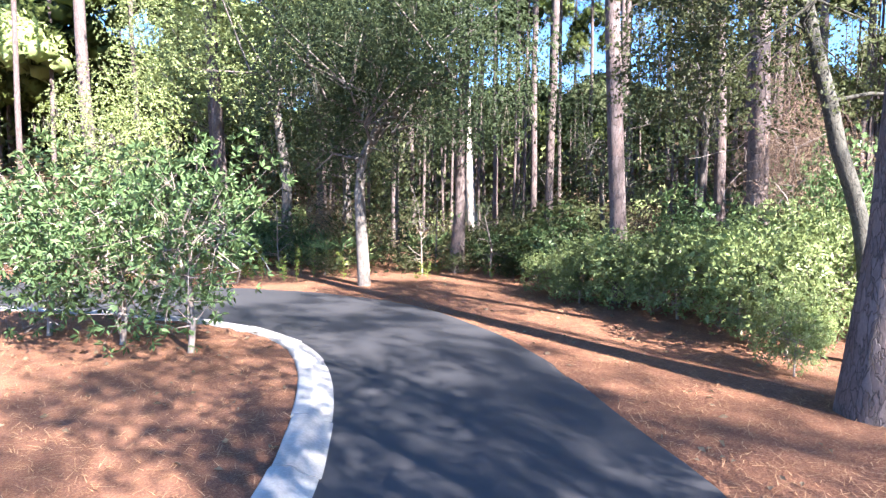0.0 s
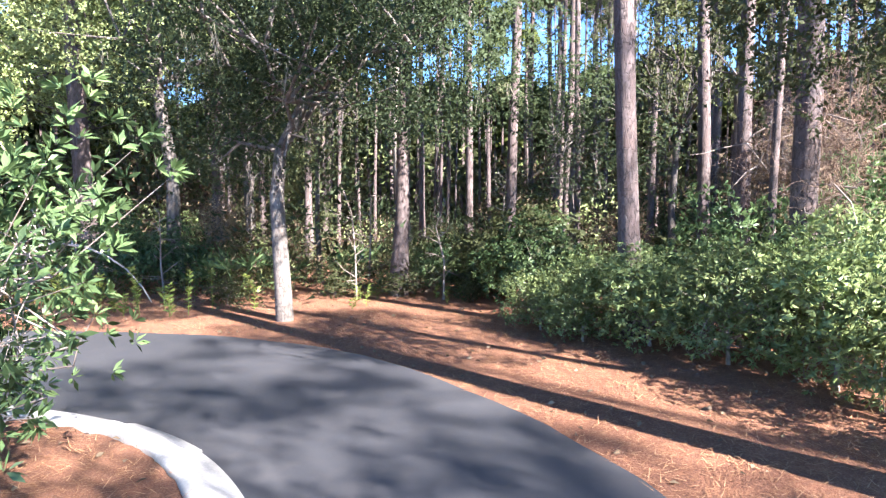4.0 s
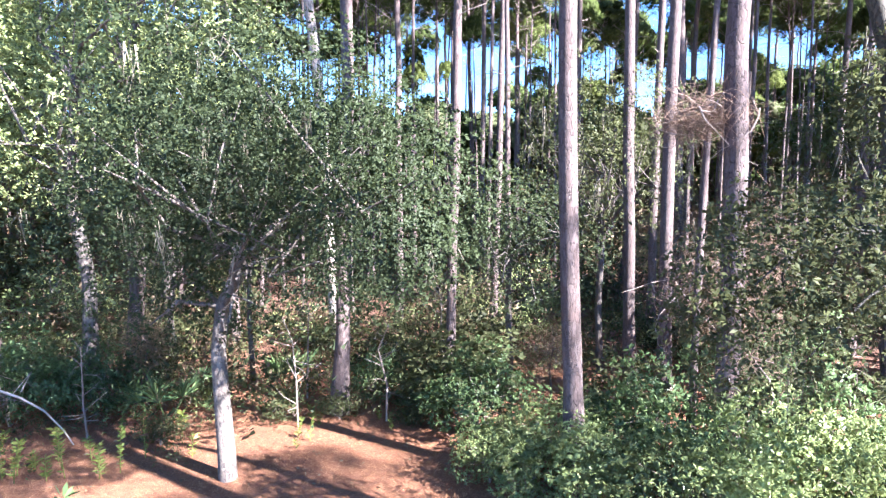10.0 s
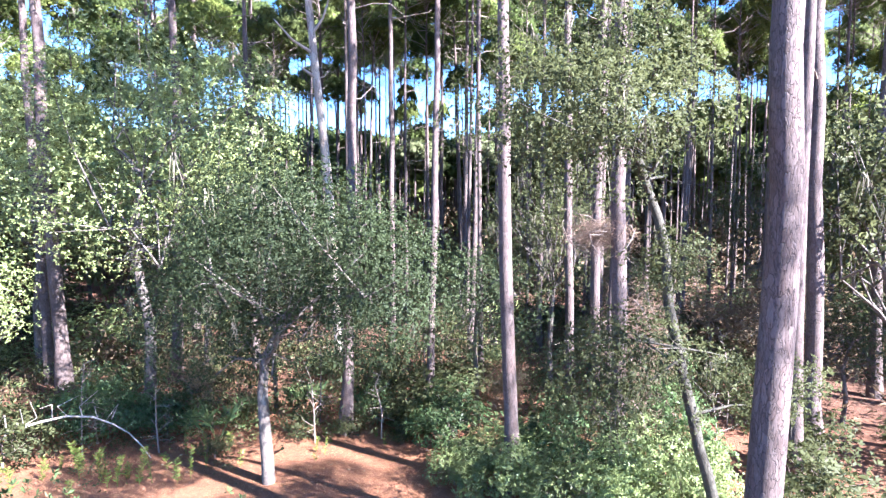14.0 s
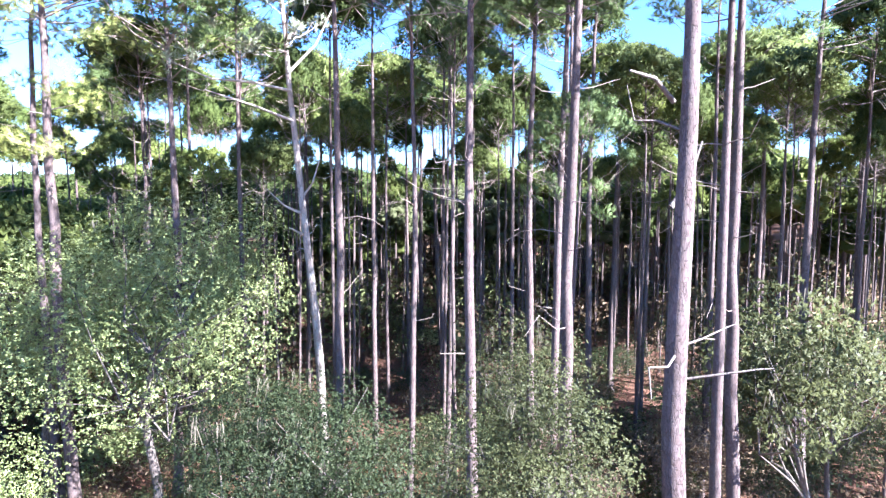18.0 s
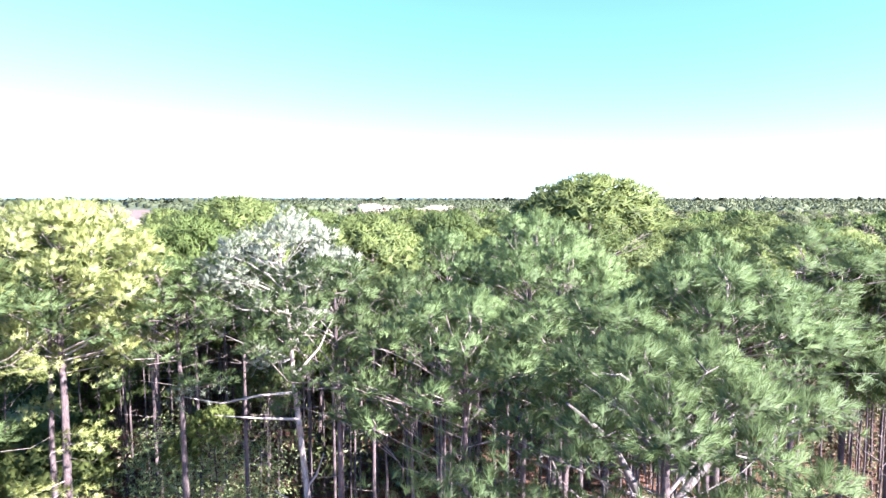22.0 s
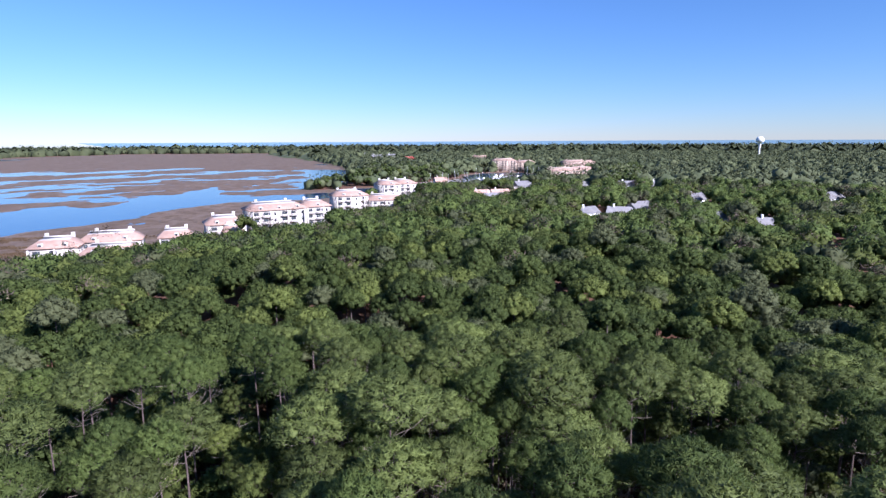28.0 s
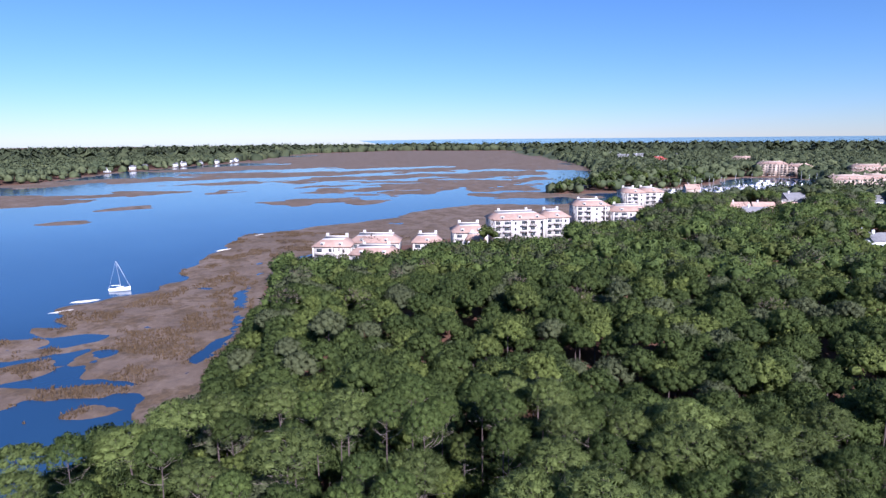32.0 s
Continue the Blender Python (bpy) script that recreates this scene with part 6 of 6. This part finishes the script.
def sapling(x, y, h, seed, mat=TWIG):
    r = np.random.default_rng(seed)
    root = thing("sapling", "thin pale bare sapling with forking twigs", "sapling", "bare saplings", at=pose(x, y, 0))
    st_, tw = Geo(), Geo()
    p = np.array([(0, 0, -0.05), (r.normal(0, 0.05), r.normal(0, 0.05), h * 0.4), (r.normal(0, 0.12), r.normal(0, 0.12), h * 0.75), (r.normal(0, 0.2), r.normal(0, 0.2), h)])
    tube(st_, p, np.array([0.026, 0.021, 0.014, 0.006]) * r.uniform(0.7, 1.15), 5)
    for k in range(16):
        u = r.uniform(0.35, 2.9)
        q = p[int(u)] + (p[int(u) + 1] - p[int(u)]) * (u % 1)
        o = unit(rand_dirs(1, r)[0] * [1, 1, 0.3] + [0, 0, r.uniform(-0.1, 0.8)]) * h * r.uniform(0.12, 0.36) * (1.15 - 0.25 * u)
        e = q + o * 0.55 + r.normal(0, 0.04, 3)
        tube(tw, [q, e, q + o + r.normal(0, 0.07, 3)], [0.010, 0.007, 0.003], 4, False)
        tube(tw, [e, e + o * 0.3 + r.normal(0, 0.08, 3)], [0.005, 0.002], 3, False)
    part("stem", st_, mat, root)
    tagged(part("twig_spray", tw, mat, root), kind="stuff")


for n, (x, y, h) in enumerate([(-0.2, 17.8, 2.6), (0.1, 19.6, 3.0), (1.7, 17.6, 2.2), (-4.4, 18.4, 2.0), (3.6, 19.5, 3.2), (9.8, 13.4, 2.4), (-6.4, 18.8, 2.6), (12.2, 15.5, 3)]):
    sapling(x, y, h, 600 + n)


def vine_tangle(name, label, mid, size, count, length, hang, seed):
    """Dry vines: crossing curved stems under a mat of fine hanging twigs."""
    r = np.random.default_rng(seed)
    root = thing(name, label, "vine", at=pose(*mid))
    st_, tw = Geo(), Geo()
    for k in range(count):
        thin = k > 12
        q = rand_dirs(1, r)[0] * size * r.uniform(0.3, 1.0)
        d_ = unit(np.cross(rand_dirs(1, r)[0], q / size)) * [1, 1, 0.6] + [0, 0, -hang]
        curl = rand_dirs(1, r)[0] * 0.7
        pts = [q]
        for _ in range(5):
            d_ = unit((d_ + curl * 0.5 - pts[-1] / size * 0.25 + r.normal(0, 0.3, 3))[None])[0]
            pts.append(pts[-1] + d_ * length * r.uniform(0.6, 1.2) * (1 if thin else 1.7))
        tube(tw if thin else st_, pts, np.linspace(1, 0.35, 6) * (r.uniform(0.003, 0.006) if thin else 0.014), 3 if thin else 5, False)
    part("vine_stem", st_, TWIG, root)
    tagged(part("twig_mat", tw, VINE, root, "matted dry brown tendrils"), kind="stuff")


vine_tangle("vine_tangle", "brown tangle of dry vines caught in the branches beside a pine", (6.05, 13.1, 6.3), np.array([0.95, 0.8, 0.34]), 620, 0.17, 0.1, 701)
vine_tangle("hanging_vine", "dry vines hanging in a curtain against a pine trunk", (6.85, 12.6, 3.4), np.array([0.65, 0.5, 2.3]), 520, 0.2, 0.55, 702)
vine_tangle("hanging_vine", "dry vines draped over low branches by the hedge", (8.4, 15.2, 3.4), np.array([1.6, 1.1, 1.5]), 560, 0.22, 0.45, 703)
log = thing("fallen_branch", "bleached arching dead branch among the shrubs", "dead branch", at=pose(-6.6, 18.4, 0))
lg, lt = Geo(), Geo()
tube(lg, [(-2.6, 0.3, -0.1), (-2.2, 0.22, 0.35), (-1.75, 0.12, 0.72), (-1.2, 0.08, 1.05), (-0.6, 0.0, 1.22), (0.0, 0.03, 1.3), (0.6, -0.02, 1.24), (1.1, -0.1, 1.02), (1.5, -0.15, 0.74), (1.85, -0.26, 0.35), (2.1, -0.3, -0.1)], np.linspace(0.046, 0.012, 11), 7)
for k in range(8):
    q = np.array([-1.4 + 0.35 * k, 0.05, 1.0 + 0.3 * math.sin(0.4 * k)])
    tube(lt, [q, q + rand_dirs(1, lr)[0] * 0.35 + [0, 0, 0.1], q + rand_dirs(1, lr)[0] * 0.5 + [0, 0, 0.3]], [0.02, 0.014, 0.005], 4, False)
part("limb", lg, DEAD, log, "", True)
tagged(part("twig_spray", lt, DEAD, log), kind="stuff")
stone = Geo()
tube(stone, [(0, 0, -0.02), (0, 0, 0.03), (0, 0, 0.045)], [0.13, 0.11, 0.04], 7)
tagged(new("stone", stone.mesh("stone", ASPHALT)), "dark flat stone lying on the asphalt", "stone").matrix_basis = pose(1.75, 5.0, 0.075)
for x, y, a, b, turn in [(-170, 140, 6, 1.1, 50), (-176, 149, 4, 0.8, 40), (-190, 243, 4, 1.0, 60), (-201, 285, 6, 1.1, 65)]:
    sp = Geo()
    ang = np.linspace(0, 6.283, 40, endpoint=False)
    edge = 1 + 0.25 * np.sin(ang * 3 + x) + 0.15 * np.sin(ang * 7 + y)
    v = np.concatenate([np.stack([np.cos(ang) * edge * k, np.sin(ang) * edge * k, np.full(40, z)], 1) for k, z in ((1.0, -0.25), (0.6, 0.10), (0.15, 0.16))])
    q = np.array([[k * 40 + n, k * 40 + (n + 1) % 40, (k + 1) * 40 + (n + 1) % 40, (k + 1) * 40 + n] for k in range(2) for n in range(40)])
    sp.quads(v, q)
    sp.add(v[80:], [[0, n, n + 1] for n in range(1, 39)])
    ob = tagged(new("sand_spit", sp.mesh("sand_spit", SAND, True)), "pale shell bank at the water's edge", "sand bank", kind="structure")
    ob.matrix_basis = pose(x, y, -0.75, 0, 0, turn) @ Matrix.Diagonal((a, b, 1, 1))

mg = np.random.default_rng(61)
gx_, gy_ = mg.uniform(-215, -88, 90000), mg.uniform(50, 300, 90000)
gz_ = ground_z(gx_, gy_)
ok = (land_dist(gx_, gy_) < -1) & (gz_ > -1.02) & (grain(gx_, gy_, 9, 3) + 0.5 * grain(gx_, gy_, 3, 4) > 0.25)
gx_, gy_, gz_ = gx_[ok], gy_[ok], gz_[ok]
blade = Geo()
tufts(blade, np.stack([gx_, gy_, gz_ - 0.05], 1), np.tile([[0, 0, 1.0]], (len(gx_), 1)), 3, 0.75, 0.22, mg, (0.1, 0.6))
MARSH_GRASS = foliage("marsh_grass", (0.075, 0.048, 0.026), (0.19, 0.13, 0.075), (0.15, 0.10, 0.055), 0.15, 0.8, 0.2)
stuff("marsh_grass", "brown winter marsh grass along the tidal mud", "marsh grass", blade, MARSH_GRASS)
